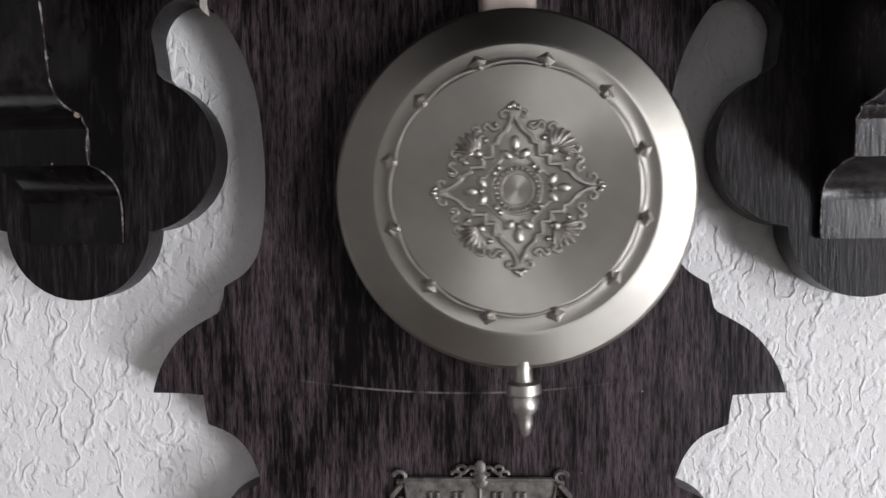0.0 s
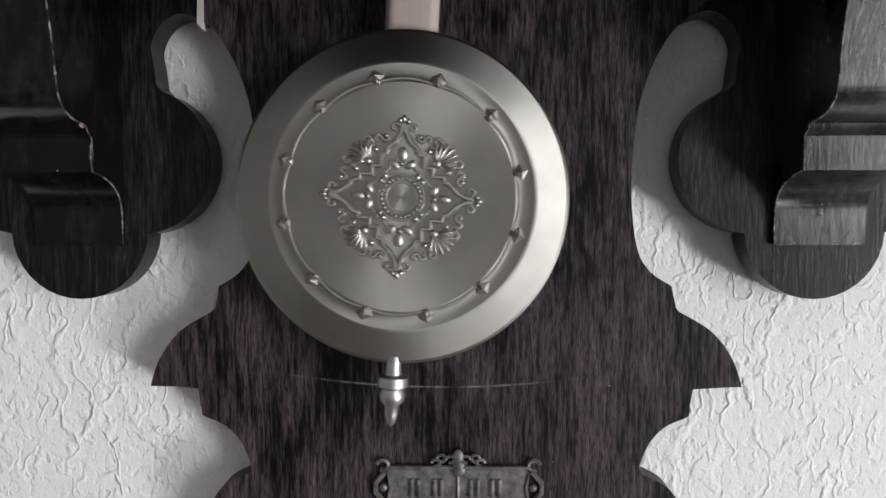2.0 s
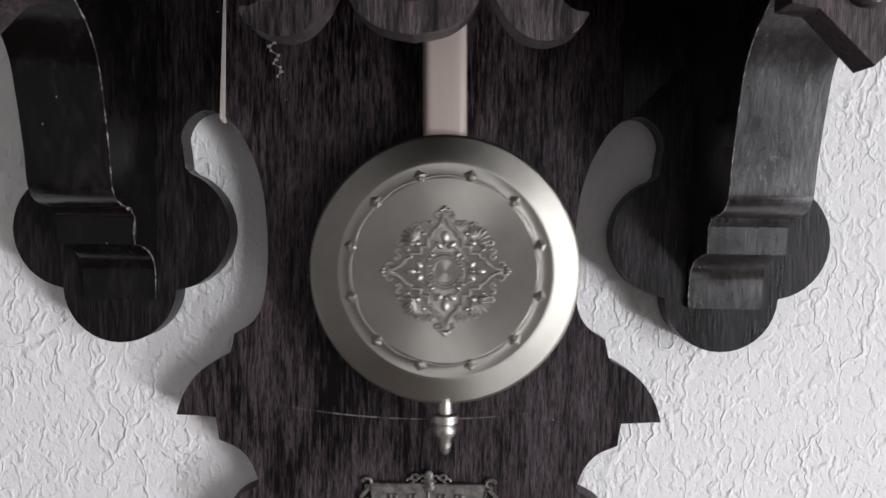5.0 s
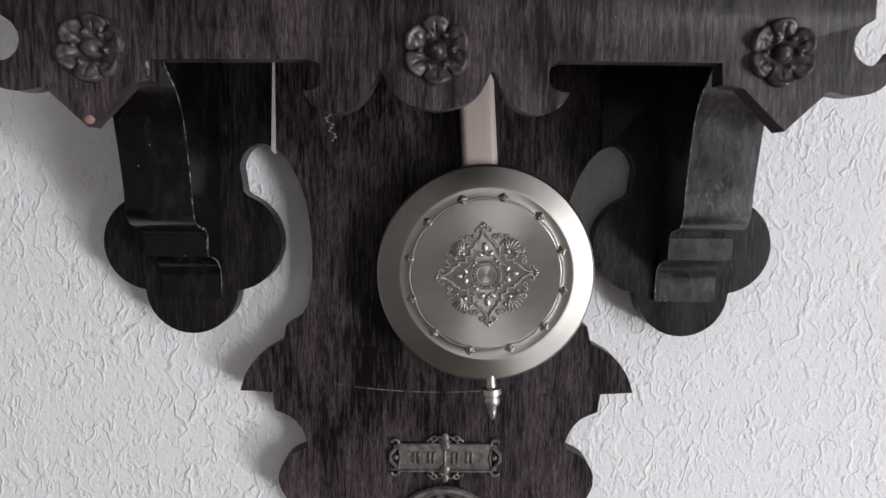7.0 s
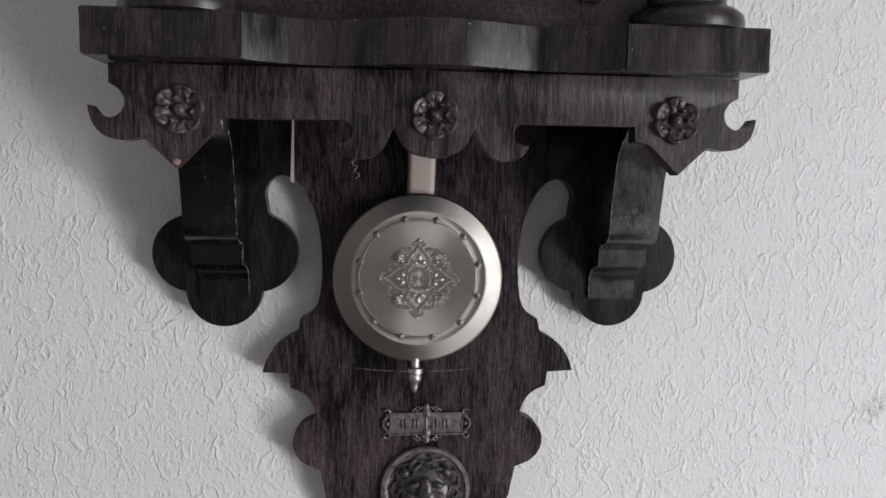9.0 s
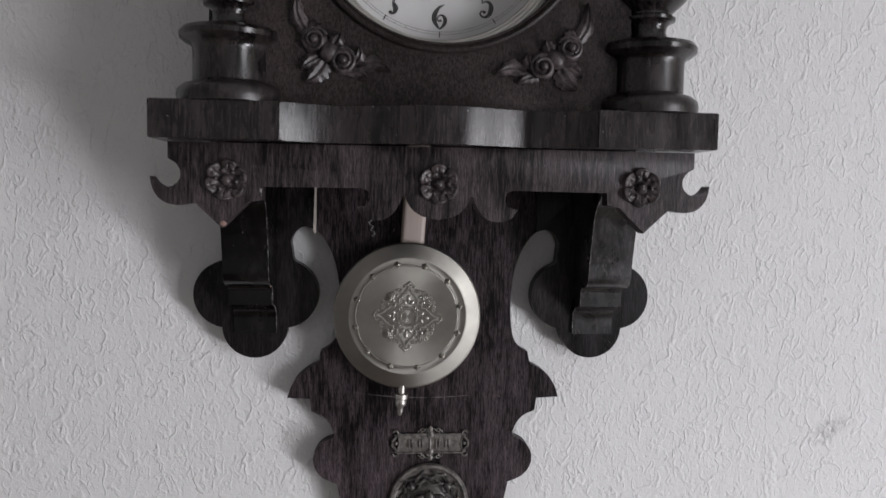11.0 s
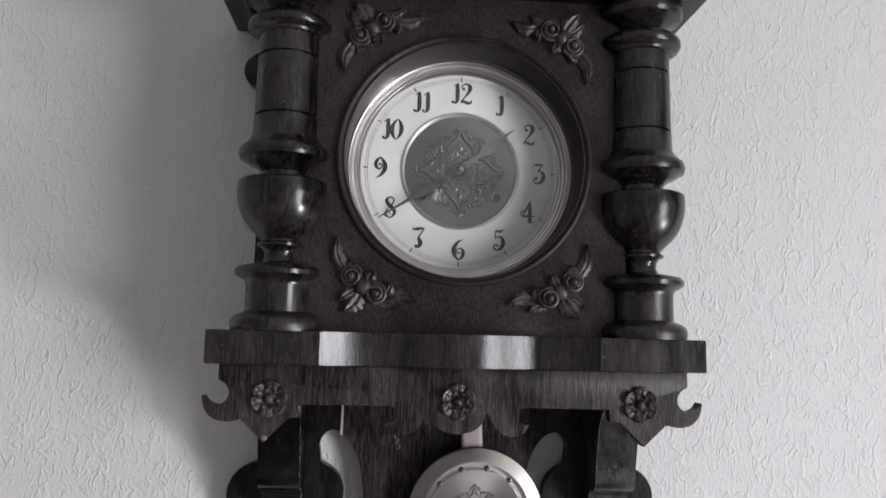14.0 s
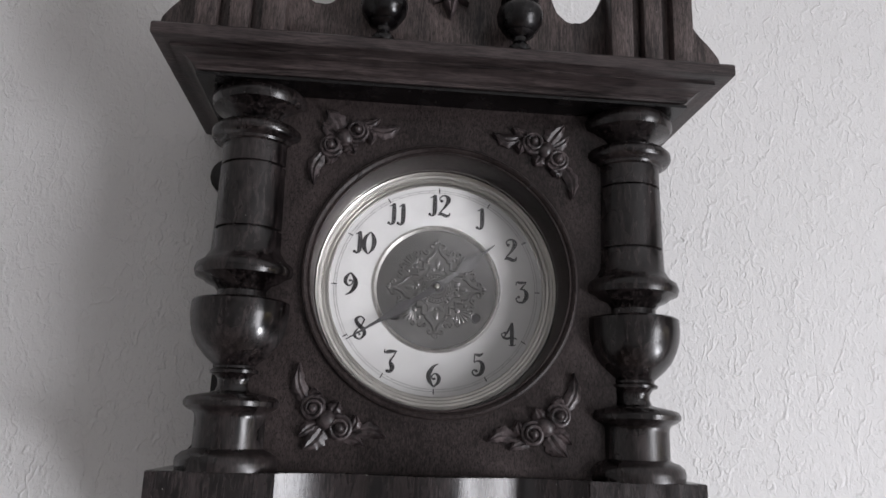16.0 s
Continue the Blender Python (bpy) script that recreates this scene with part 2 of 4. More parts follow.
def wallpaper():
    """White-painted embossed wallpaper: wandering raised creases, mostly upright, over a finely pitted ground, with a faint grey smudge."""
    m, nt, b = material("embossed_wallpaper", (0.8, 0.79, 0.785), 0.75)

    def warped(scale, amount):
        warp = node(nt, "TexNoise", Scale=scale, Detail=3.0)
        nt.links.new(coords(nt), warp.inputs["Vector"])
        add = nt.nodes.new("ShaderNodeVectorMath")
        add.operation = "MULTIPLY_ADD"
        nt.links.new(warp.outputs["Color"], add.inputs[0])
        add.inputs[1].default_value = (amount,) * 3
        nt.links.new(coords(nt), add.inputs[2])
        return add.outputs[0]

    def creases(scale, width, tilt, mask_scale, lo, hi):
        st = node(nt, "Mapping", Scale=(1.0, 1.0, 0.5), Rotation=(0, tilt, 0))
        nt.links.new(warped(90.0, 0.011), st.inputs["Vector"])
        field = noise_tex(nt, st.outputs[0], scale, 1.0, 0.4)
        ridge = ramp(nt, math_node(nt, "ABSOLUTE", math_node(nt, "SUBTRACT", field, 0.5)), [(0.0, grey(1)), (width * 0.45, grey(0.75)), (width, grey(0))])
        return math_node(nt, "MULTIPLY", ridge, ramp(nt, noise_tex(nt, coords(nt), mask_scale, 2.0), [(lo, grey(0)), (hi, grey(1))]))

    high = math_node(nt, "MULTIPLY", creases(66.0, 0.034, 0.2, 40.0, 0.42, 0.52), 0.5)
    high = math_node(nt, "ADD", high, math_node(nt, "MULTIPLY", creases(150.0, 0.07, -0.3, 60.0, 0.44, 0.55), 0.36))
    pits = ramp(nt, noise_tex(nt, coords(nt, (1, 1, 0.7)), 330.0, 2.0, 0.55), [(0.3, grey(0)), (0.46, grey(1))])
    high = math_node(nt, "ADD", high, math_node(nt, "MULTIPLY", pits, 0.3))
    high = math_node(nt, "ADD", high, math_node(nt, "MULTIPLY", noise_tex(nt, coords(nt), 300.0, 4.0, 0.65), 0.5))
    sp = nt.nodes.new("ShaderNodeSeparateXYZ")
    nt.links.new(coords(nt), sp.inputs[0])
    # two hairline nicks scratched into the paper
    for x0, x1, z0, z1, wide in NICKS:
        line = math_node(nt, "ADD", x0, math_node(nt, "MULTIPLY", math_node(nt, "SUBTRACT", sp.outputs[2], z0), (x1 - x0) / (z1 - z0)))
        close = falloff(nt, math_node(nt, "ABSOLUTE", math_node(nt, "SUBTRACT", sp.outputs[0], line)), wide * 0.3, wide * 0.8)
        span = falloff(nt, math_node(nt, "ABSOLUTE", math_node(nt, "SUBTRACT", sp.outputs[2], (z0 + z1) / 2)), abs(z1 - z0) * 0.4, abs(z1 - z0) * 0.5)
        high = math_node(nt, "SUBTRACT", high, math_node(nt, "MULTIPLY", math_node(nt, "MULTIPLY", close, span), 0.3))
    bump(nt, b, high, 0.68, 0.0015)
    tone = noise_tex(nt, coords(nt), 5.0, 4.0)
    col = mix(nt, tone, (0.76, 0.755, 0.745), (0.83, 0.82, 0.815))
    dx = math_node(nt, "MULTIPLY", math_node(nt, "SUBTRACT", sp.outputs[0], SMUDGE[0]), 0.62)
    dz = math_node(nt, "SUBTRACT", sp.outputs[2], SMUDGE[1])
    slant = math_node(nt, "SUBTRACT", dz, math_node(nt, "MULTIPLY", dx, 0.7))
    d = math_node(nt, "SQRT", math_node(nt, "ADD", math_node(nt, "MULTIPLY", dx, dx), math_node(nt, "MULTIPLY", slant, slant)))
    spot = falloff(nt, d, 0.001, 0.014)
    spot = math_node(nt, "MULTIPLY", spot, ramp(nt, noise_tex(nt, coords(nt), 220.0, 3.0), [(0.4, grey(0)), (0.62, grey(0.75))]))
    nt.links.new(mix(nt, spot, col, (0.28, 0.27, 0.265)), b.inputs["Base Color"])
    return m


NICKS = ((0.3540, 0.3540, 1.7910, 1.7180, 0.0011), (0.3170, 0.3200, 1.8350, 1.8170, 0.0014))
SMUDGE = (0.366, 1.3955)
WALLPAPER = wallpaper()
PLASTER = painted("matt_wall_paint", (0.42, 0.41, 0.4), 0.8, 0.94, 4.0)
CEILING = painted("ceiling_paint", (0.62, 0.61, 0.6), 0.85, 0.96, 4.0)
FRAME_WHITE = painted("white_window_paint", (0.75, 0.75, 0.74), 0.4, 0.95, 10.0)
FLOOR_WOOD = dark_wood("floor_planks", (0.07, 0.052, 0.042), (0.12, 0.09, 0.07), (2, 60, 60), (1, 8, 8), 0.4, (0.3, 0.7), 0.1)

# ---- building helpers ----
BASE = Vector((0.0, 0.0, 1.6))


def part(name, bm, mat, parent, label="", smooth=True, shift=True, angle=38):
    """One mesh object under a thing or a part; the mesh is drawn in room heights and moved to the clock's own space."""
    if shift:
        bm.transform(Matrix.Translation(-BASE))
    bmesh.ops.recalc_face_normals(bm, faces=bm.faces)
    if smooth:
        for f in bm.faces:
            f.smooth = True
        for e in bm.edges:
            if len(e.link_faces) == 2 and e.calc_face_angle(0) > radians(angle):
                e.smooth = False
    me = bpy.data.meshes.new(name)
    bm.to_mesh(me)
    bm.free()
    me.materials.append(mat)
    ob = new(name, me)
    if parent:
        ob.parent = parent
    return tagged(ob, label)


def spline(pts, n=6, closed=False):
    """A smooth line through the points."""
    out = []
    k = len(pts)
    for i in range(k if closed else k - 1):
        p = [pts[(i + j) % k] if closed else pts[min(max(i + j, 0), k - 1)] for j in (-1, 0, 1, 2)]
        for s in range(n):
            t = s / n
            out.append(tuple(0.5 * (2 * b + (c - a) * t + (2 * a - 5 * b + 4 * c - d) * t * t + (3 * b - a - 3 * c + d) * t ** 3)
                             for a, b, c, d in zip(*p)))
    if not closed:
        out.append(tuple(pts[-1]))
    return out


def arc(cx, cz, r, a0, a1, n=14):
    return [(cx + r * math.cos(radians(a0 + (a1 - a0) * i / n)), cz + r * math.sin(radians(a0 + (a1 - a0) * i / n))) for i in range(n + 1)]


def mirror(pts):
    return [(-x, z) for x, z in reversed(pts)]


def slab(pts, y_back, y_front, bevel=0.0007):
    """A board cut to the outline pts (x, z), its front edges slightly rounded."""
    bm = bmesh.new()
    clean = [p for i, p in enumerate(pts) if (Vector(p) - Vector(pts[i - 1])).length > 2e-4]
    front = [bm.verts.new((x, y_front, z)) for x, z in clean]
    back = [bm.verts.new((x, y_back, z)) for x, z in clean]
    face = bm.faces.new(front)
    bm.faces.new(back[::-1])
    for i in range(len(front)):
        j = (i + 1) % len(front)
        bm.faces.new((front[i], back[i], back[j], front[j]))
    if bevel:
        bmesh.ops.bevel(bm, geom=list(face.edges), offset=bevel, segments=2, affect="EDGES", profile=0.5, clamp_overlap=True)
    return bm


def box(x0, x1, y0, y1, z0, z1, bevel=0.0006):
    bm = bmesh.new()
    bmesh.ops.create_cube(bm, size=1)
    bm.transform(Matrix.LocRotScale(((x0 + x1) / 2, (y0 + y1) / 2, (z0 + z1) / 2), None, (x1 - x0, y1 - y0, z1 - z0)))
    if bevel:
        bmesh.ops.bevel(bm, geom=list(bm.edges), offset=bevel, segments=2, affect="EDGES", profile=0.5)
    return bm


def lathe(profile, at, axis="z", n=48, caps=True, bm=None):
    """Turns profile (radius, height along the axis) round an axis through the point at; on axis y the height points to the room."""
    bm = bm or bmesh.new()
    rings = []
    for r, h in profile:
        ring = []
        for i in range(n):
            a = 2 * math.pi * i / n
            c, s = r * math.cos(a), r * math.sin(a)
            ring.append(bm.verts.new((at[0] + c, at[1] + s, at[2] + h) if axis == "z" else (at[0] + c, at[1] - h, at[2] + s)))
        rings.append(ring)
    for a, b in zip(rings, rings[1:]):
        for i in range(n):
            bm.faces.new((a[i], a[(i + 1) % n], b[(i + 1) % n], b[i]))
    if caps:
        bm.faces.new(rings[0])
        bm.faces.new(rings[-1])
    return bm


def blob(bm, at, size, turn=0.0, tilt=0.0, u=10, v=6):
    """A small rounded lump: half sizes (x, y, z), turned in the face's plane."""
    m = Matrix.Translation(at) @ Matrix.Rotation(turn, 4, "Y") @ Matrix.Rotation(tilt, 4, "X") @ Matrix.Diagonal((*size, 1))
    bmesh.ops.create_uvsphere(bm, u_segments=u, v_segments=v, radius=1, matrix=m)


def tube(bm, pts, radii, sides=6):
    """A tapering rounded bead along pts (x, y, z)."""
    pts = [Vector(p) for p in pts]
    if not isinstance(radii, (list, tuple)):
        radii = [radii] * len(pts)
    rings = []
    for i, p in enumerate(pts):
        d = (pts[min(i + 1, len(pts) - 1)] - pts[max(i - 1, 0)]).normalized()
        side = d.cross(Vector((0, 1, 0)))
        side = side.normalized() if side.length > 1e-6 else Vector((1, 0, 0))
        up = side.cross(d)
        rings.append([bm.verts.new(p + radii[i] * (math.cos(2 * math.pi * k / sides) * side + math.sin(2 * math.pi * k / sides) * up))
                      for k in range(sides)])
    for a, b in zip(rings, rings[1:]):
        for k in range(sides):
            bm.faces.new((a[k], a[(k + 1) % sides], b[(k + 1) % sides], b[k]))
    bm.faces.new(rings[0][::-1])
    bm.faces.new(rings[-1])


def leaf(bm, a, b, width, y, bend=0.0, rise=0.003):
    """A ribbed, curled acanthus leaf from a to b (x, z), lying on the face y."""
    a, b = Vector(a), Vector(b)
    d = b - a
    nrm = Vector((-d.y, d.x)).normalized()
    steps, wide = 9, 6
    grid = []
    for i in range(steps + 1):
        t = i / steps
        c = a + d * t + nrm * bend * math.sin(math.pi * t) * d.length
        w = width * (math.sin(math.pi * (0.12 + 0.88 * t) ** 0.8) ** 0.75 + 0.06) * (1 + 0.16 * math.sin(t * 21))
        row = []
        for j in range(wide + 1):
            s = j / wide * 2 - 1
            h = rise * (0.35 + 0.65 * (1 - s * s)) * (0.55 + 0.6 * t) - rise * 0.3 * math.exp(-(s / 0.22) ** 2)
            p = c + nrm * w * s
            row.append(bm.verts.new((p.x, y - max(h, 0.0004), p.y)))
        grid.append(row)
    for r0, r1 in zip(grid, grid[1:]):
        for j in range(wide):
            bm.faces.new((r0[j], r0[j + 1], r1[j + 1], r1[j]))
    rim = [r[0] for r in grid] + grid[-1][1:] + [r[-1] for r in reversed(grid[:-1])] + list(reversed(grid[0][1:-1]))
    low = [bm.verts.new((v.co.x, y + 0.0004, v.co.z)) for v in rim]
    for i in range(len(rim)):
        k = (i + 1) % len(rim)
        bm.faces.new((rim[i], rim[k], low[k], low[i]))
    bm.faces.new(low)


def spiral_rose(bm, c, r, y, rise=0.004, turn=0.0, flip=1):
    """A flower boss: a domed disc with a spiral lip and a round heart."""
    blob(bm, (c[0], y, c[1]), (r * 1.02, rise * 0.55, r * 1.02), u=18, v=8)
    pts, rad = [], []
    for i in range(34):
        t = i / 33
        a = turn + flip * t * 2 * math.pi * 1.6
        rr = r * (0.92 - 0.48 * t)
        pts.append((c[0] + rr * math.cos(a), y - rise * (0.35 + 0.6 * t), c[1] + rr * math.sin(a)))
        rad.append(r * (0.19 - 0.07 * t))
    tube(bm, pts, rad, 8)
    blob(bm, (c[0], y - rise * 0.95, c[1]), (r * 0.36, r * 0.4, r * 0.36), u=14, v=9)


# ---- the room ----
def room():
    def wall(name, x0, x1, y0, y1, z0, z1, mat, label):
        return tagged(part(name, box(x0, x1, y0, y1, z0, z1, 0), mat, None, "", False, False), label, "", "", "structure")
    F, C, L, B = -0.4, 2.35, -2.2, -3.2
    wall("wall_north", L, WX, 0.0, 0.15, F, C, WALLPAPER, "white embossed wallpaper wall behind the clock")
    wall("wall_west", L - 0.15, L, B, 0.15, F, C, PLASTER, "plain pale painted side wall of the room")
    wall("wall_south", L - 0.15, WX + 0.2, B - 0.15, B, F, C, PLASTER, "plain pale painted wall of the room")
    east = tagged(new("wall_east"), "pale painted wall with a tall window", "", "", "structure")
    for x0, x1, y0, y1, z0, z1 in ((WX, WX + 0.2, WY1, 0.15, F, C), (WX, WX + 0.2, B, WY0, F, C),
                                   (WX, WX + 0.2, WY0, WY1, F, WZ0), (WX, WX + 0.2, WY0, WY1, WZ1, C)):
        part("wall_piece", box(x0, x1, y0, y1, z0, z1, 0), PLASTER, east, "", False, False)
    wall("floor", L - 0.15, WX + 0.2, B - 0.15, 0.15, F - 0.1, F, FLOOR_WOOD, "brown plank floor of the room")
    wall("ceiling", L - 0.15, WX + 0.2, B - 0.15, 0.15, C, C + 0.1, CEILING, "white painted ceiling of the room")
    win = tagged(new("window_1"), "white painted wooden window letting daylight in", "window", "", "structure")
    t, xm = 0.06, WX + 0.12
    mid = (WY0 + WY1) / 2
    for y0, y1, z0, z1 in ((WY0, WY1, WZ0, WZ0 + t), (WY0, WY1, WZ1 - t, WZ1), (WY0, WY0 + t, WZ0 + t, WZ1 - t),
                           (WY1 - t, WY1, WZ0 + t, WZ1 - t), (mid - 0.04, mid + 0.04, WZ0 + t, WZ1 - t)):
        part("window_frame", box(xm - 0.03, xm + 0.03, y0, y1, z0, z1, 0.004), FRAME_WHITE, win, "", False, False)
    for y0, y1 in ((WY0 + t, mid - 0.04), (mid + 0.04, WY1 - t)):
        pane = part("pane", box(xm - 0.003, xm + 0.003, y0, y1, WZ0 + t, WZ1 - t, 0), GLASS, win, "", False, False)
        pane.visible_shadow = False


# ---- the clock ----
clock = tagged(new("wall_clock"), "dark carved wooden pendulum wall clock hanging on white wallpaper", "wall clock")
clock.matrix_basis = pose(0.0015, 0, 1.6, 0, -0.6, 0)
BACK, FRONT = -0.0055, -0.018


def backboard():
    hole = spline([(0.085, 1.4655), (0.0765, 1.4712), (0.0715, 1.481), (0.0695, 1.502), (0.0712, 1.527), (0.0757, 1.5445),
                   (0.083, 1.558), (0.0895, 1.5645)], 5)
    half = ([(0.0, 1.285), (0.02, 1.289), (0.04, 1.302), (0.0575, 1.319), (0.0667, 1.334), (0.070, 1.3555)]
            + spline([(0.0705, 1.3557), (0.0845, 1.3625), (0.0905, 1.376), (0.0850, 1.3885), (0.0735, 1.3948)], 6)
            + spline([(0.0728, 1.3958), (0.0765, 1.4052), (0.0825, 1.4122), (0.092, 1.4165)], 5)
            + [(0.0925, 1.4275)]
            + spline([(0.1115, 1.4275), (0.1075, 1.4385), (0.0995, 1.4488), (0.0858, 1.457)], 5)
            + hole + [(0.0895, 1.622)])
    part("backboard", slab(half + mirror(half)[:-1], BACK, FRONT), WOOD_BOARD, clock, "worn dark board with scalloped outline", angle=30)
    # upper board behind the clock's body, with a rounded ear at each side
    up = ([(0.0, 1.622), (0.17, 1.622), (0.187, 1.65), (0.186, 1.658), (0.172, 1.676), (0.17, 1.86)]
          + arc(0.174, 1.886, 0.0165, -75, 75, 10) + [(0.17, 1.91), (0.0, 1.91)])
    part("upper_backboard", slab(up + mirror(up)[1:-1], BACK, FRONT), WOOD_BLACK, clock)
    for s, gap in ((-1, 0.0012), (1, 0.0)):
        inner = spline([(0.0895, 1.5645), (0.0975, 1.5668), (0.1048, 1.5628), (0.1085, 1.5555), (0.1078, 1.5485), (0.1068, 1.5405)], 5)
        pts = ([(0.0895 + gap, 1.622), (0.0895 + gap, 1.5645)] + inner[1:]
               + arc(0.1140, 1.5125, 0.0274, 110, 265, 20) + arc(0.1368, 1.4865, 0.0257, 183, 357, 18)
               + arc(0.1583, 1.512, 0.0268, -81, 105, 20) + [(0.15, 1.54), (0.15, 1.622)])
        pts = [(s * x, z) for x, z in pts]
        part("side_panel", slab(pts if s > 0 else pts[::-1], BACK, FRONT - 0.0005), WOOD_SIDE, clock, angle=30)
    # thin pale wedge along the left joint, wider towards its foot
    bm = slab([(-0.0894, 1.622), (-0.0912, 1.5632), (-0.0895, 1.5612), (-0.0888, 1.564), (-0.0886, 1.622)], FRONT + 0.004, FRONT - 0.0009, 0)
    part("pale_sliver", bm, PALE_SLIVER, clock, "pale sliver along the split joint", False)
    part("wall_spacer", box(-0.05, 0.05, -0.0055, 0.0, 1.5, 1.6, 0), WOOD_BLACK, clock)


def brackets():
    prof = ([(-0.018, 1.481), (-0.0205, 1.481)] + spline([(-0.0205, 1.4815), (-0.021, 1.494), (-0.0235, 1.4995), (-0.029, 1.5035), (-0.037, 1.5062)], 4)
            + [(-0.043, 1.507), (-0.0432, 1.5185), (-0.046, 1.5205), (-0.0465, 1.5222)]
            + spline([(-0.049, 1.5225), (-0.057, 1.524), (-0.0628, 1.5275), (-0.0652, 1.5335), (-0.0665, 1.543), (-0.0692, 1.555), (-0.0718, 1.565),
                      (-0.0760, 1.578), (-0.0835, 1.588), (-0.093, 1.595), (-0.1, 1.601), (-0.105, 1.612)], 4) + [(-0.105, 1.6225), (-0.018, 1.6225)])
    for s in (-1, 1):
        bm = bmesh.new()
        x0, x1 = 0.1205 * s + 0.0008, 0.1535 * s + 0.0008
        a = [bm.verts.new((x0, y, z)) for y, z in prof]
        b = [bm.verts.new((x1, y, z)) for y, z in prof]
        fa, fb = bm.faces.new(a), bm.faces.new(b[::-1])
        for i in range(len(a)):
            j = (i + 1) % len(a)
            bm.faces.new((a[i], b[i], b[j], a[j]))
        bmesh.ops.bevel(bm, geom=list(fa.edges) + list(fb.edges), offset=0.0005, segments=1, affect="EDGES")
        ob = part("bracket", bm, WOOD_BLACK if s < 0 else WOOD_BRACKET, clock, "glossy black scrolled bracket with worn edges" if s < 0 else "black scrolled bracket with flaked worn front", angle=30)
        bm = bmesh.new()
        tube(bm, [(x0 - 0.00015 * s, y - 0.0001, z) for y, z in prof[2:-3]], 0.00032, 5)
        part("worn_edge", bm, WORN_GLINT, ob, "rubbed pale edge")


def rosette(x, z, y, turn=0.0):
    """A six-petalled flower with rolled lips, beads between the petals and a round boss."""
    bm = bmesh.new()
    rings, n = 26, 108

    def height(r, edge, a):
        petal = math.cos(3 * a) ** 2
        s = r / edge
        swell = min(max((s - 0.4) / 0.3, 0), 1)
        h = 0.0010 + (0.0024 + 0.0010 * math.exp(-((s - 0.9) / 0.09) ** 2)) * petal ** 0.28 * swell * swell * (3 - 2 * swell)
        h -= 0.0009 * math.exp(-(math.sin(3 * a) / 0.16) ** 2) * math.exp(-((s - 0.66) / 0.16) ** 2)
        gap = (a + math.pi / 6) % (math.pi / 3)
        gap = min(gap, math.pi / 3 - gap)
        h += 0.0024 * math.exp(-((r - 0.0064) / 0.0011) ** 2 - (gap * r / 0.0012) ** 2)
        h -= 0.0010 * math.exp(-((r - 0.0043) / 0.0008) ** 2)
        if r < 0.0037:
            h = max(h, 0.0012 + 0.0036 * math.sqrt(1 - (r / 0.0037) ** 2))
        return max(h, 0.0003)

    grid = []
    for i in range(rings + 1):
        row = []
        for k in range(n):
            a = 2 * math.pi * k / n
            edge = 0.0114 + 0.0023 * abs(math.cos(3 * a)) ** 0.5
            r = max(edge * i / rings, 0.00005)
            h = 0.0 if i == rings else height(r, edge, a)
            row.append(bm.verts.new((x + r * math.cos(a + turn), y - h, z + r * math.sin(a + turn))))
        grid.append(row)
    for r0, r1 in zip(grid, grid[1:]):
        for k in range(n):
            bm.faces.new((r0[k], r0[(k + 1) % n], r1[(k + 1) % n], r1[k]))
    bm.faces.new(grid[0])
    return part("rosette", bm, WOOD_CARVED, clock, "carved flower rosette with a round boss", angle=70)


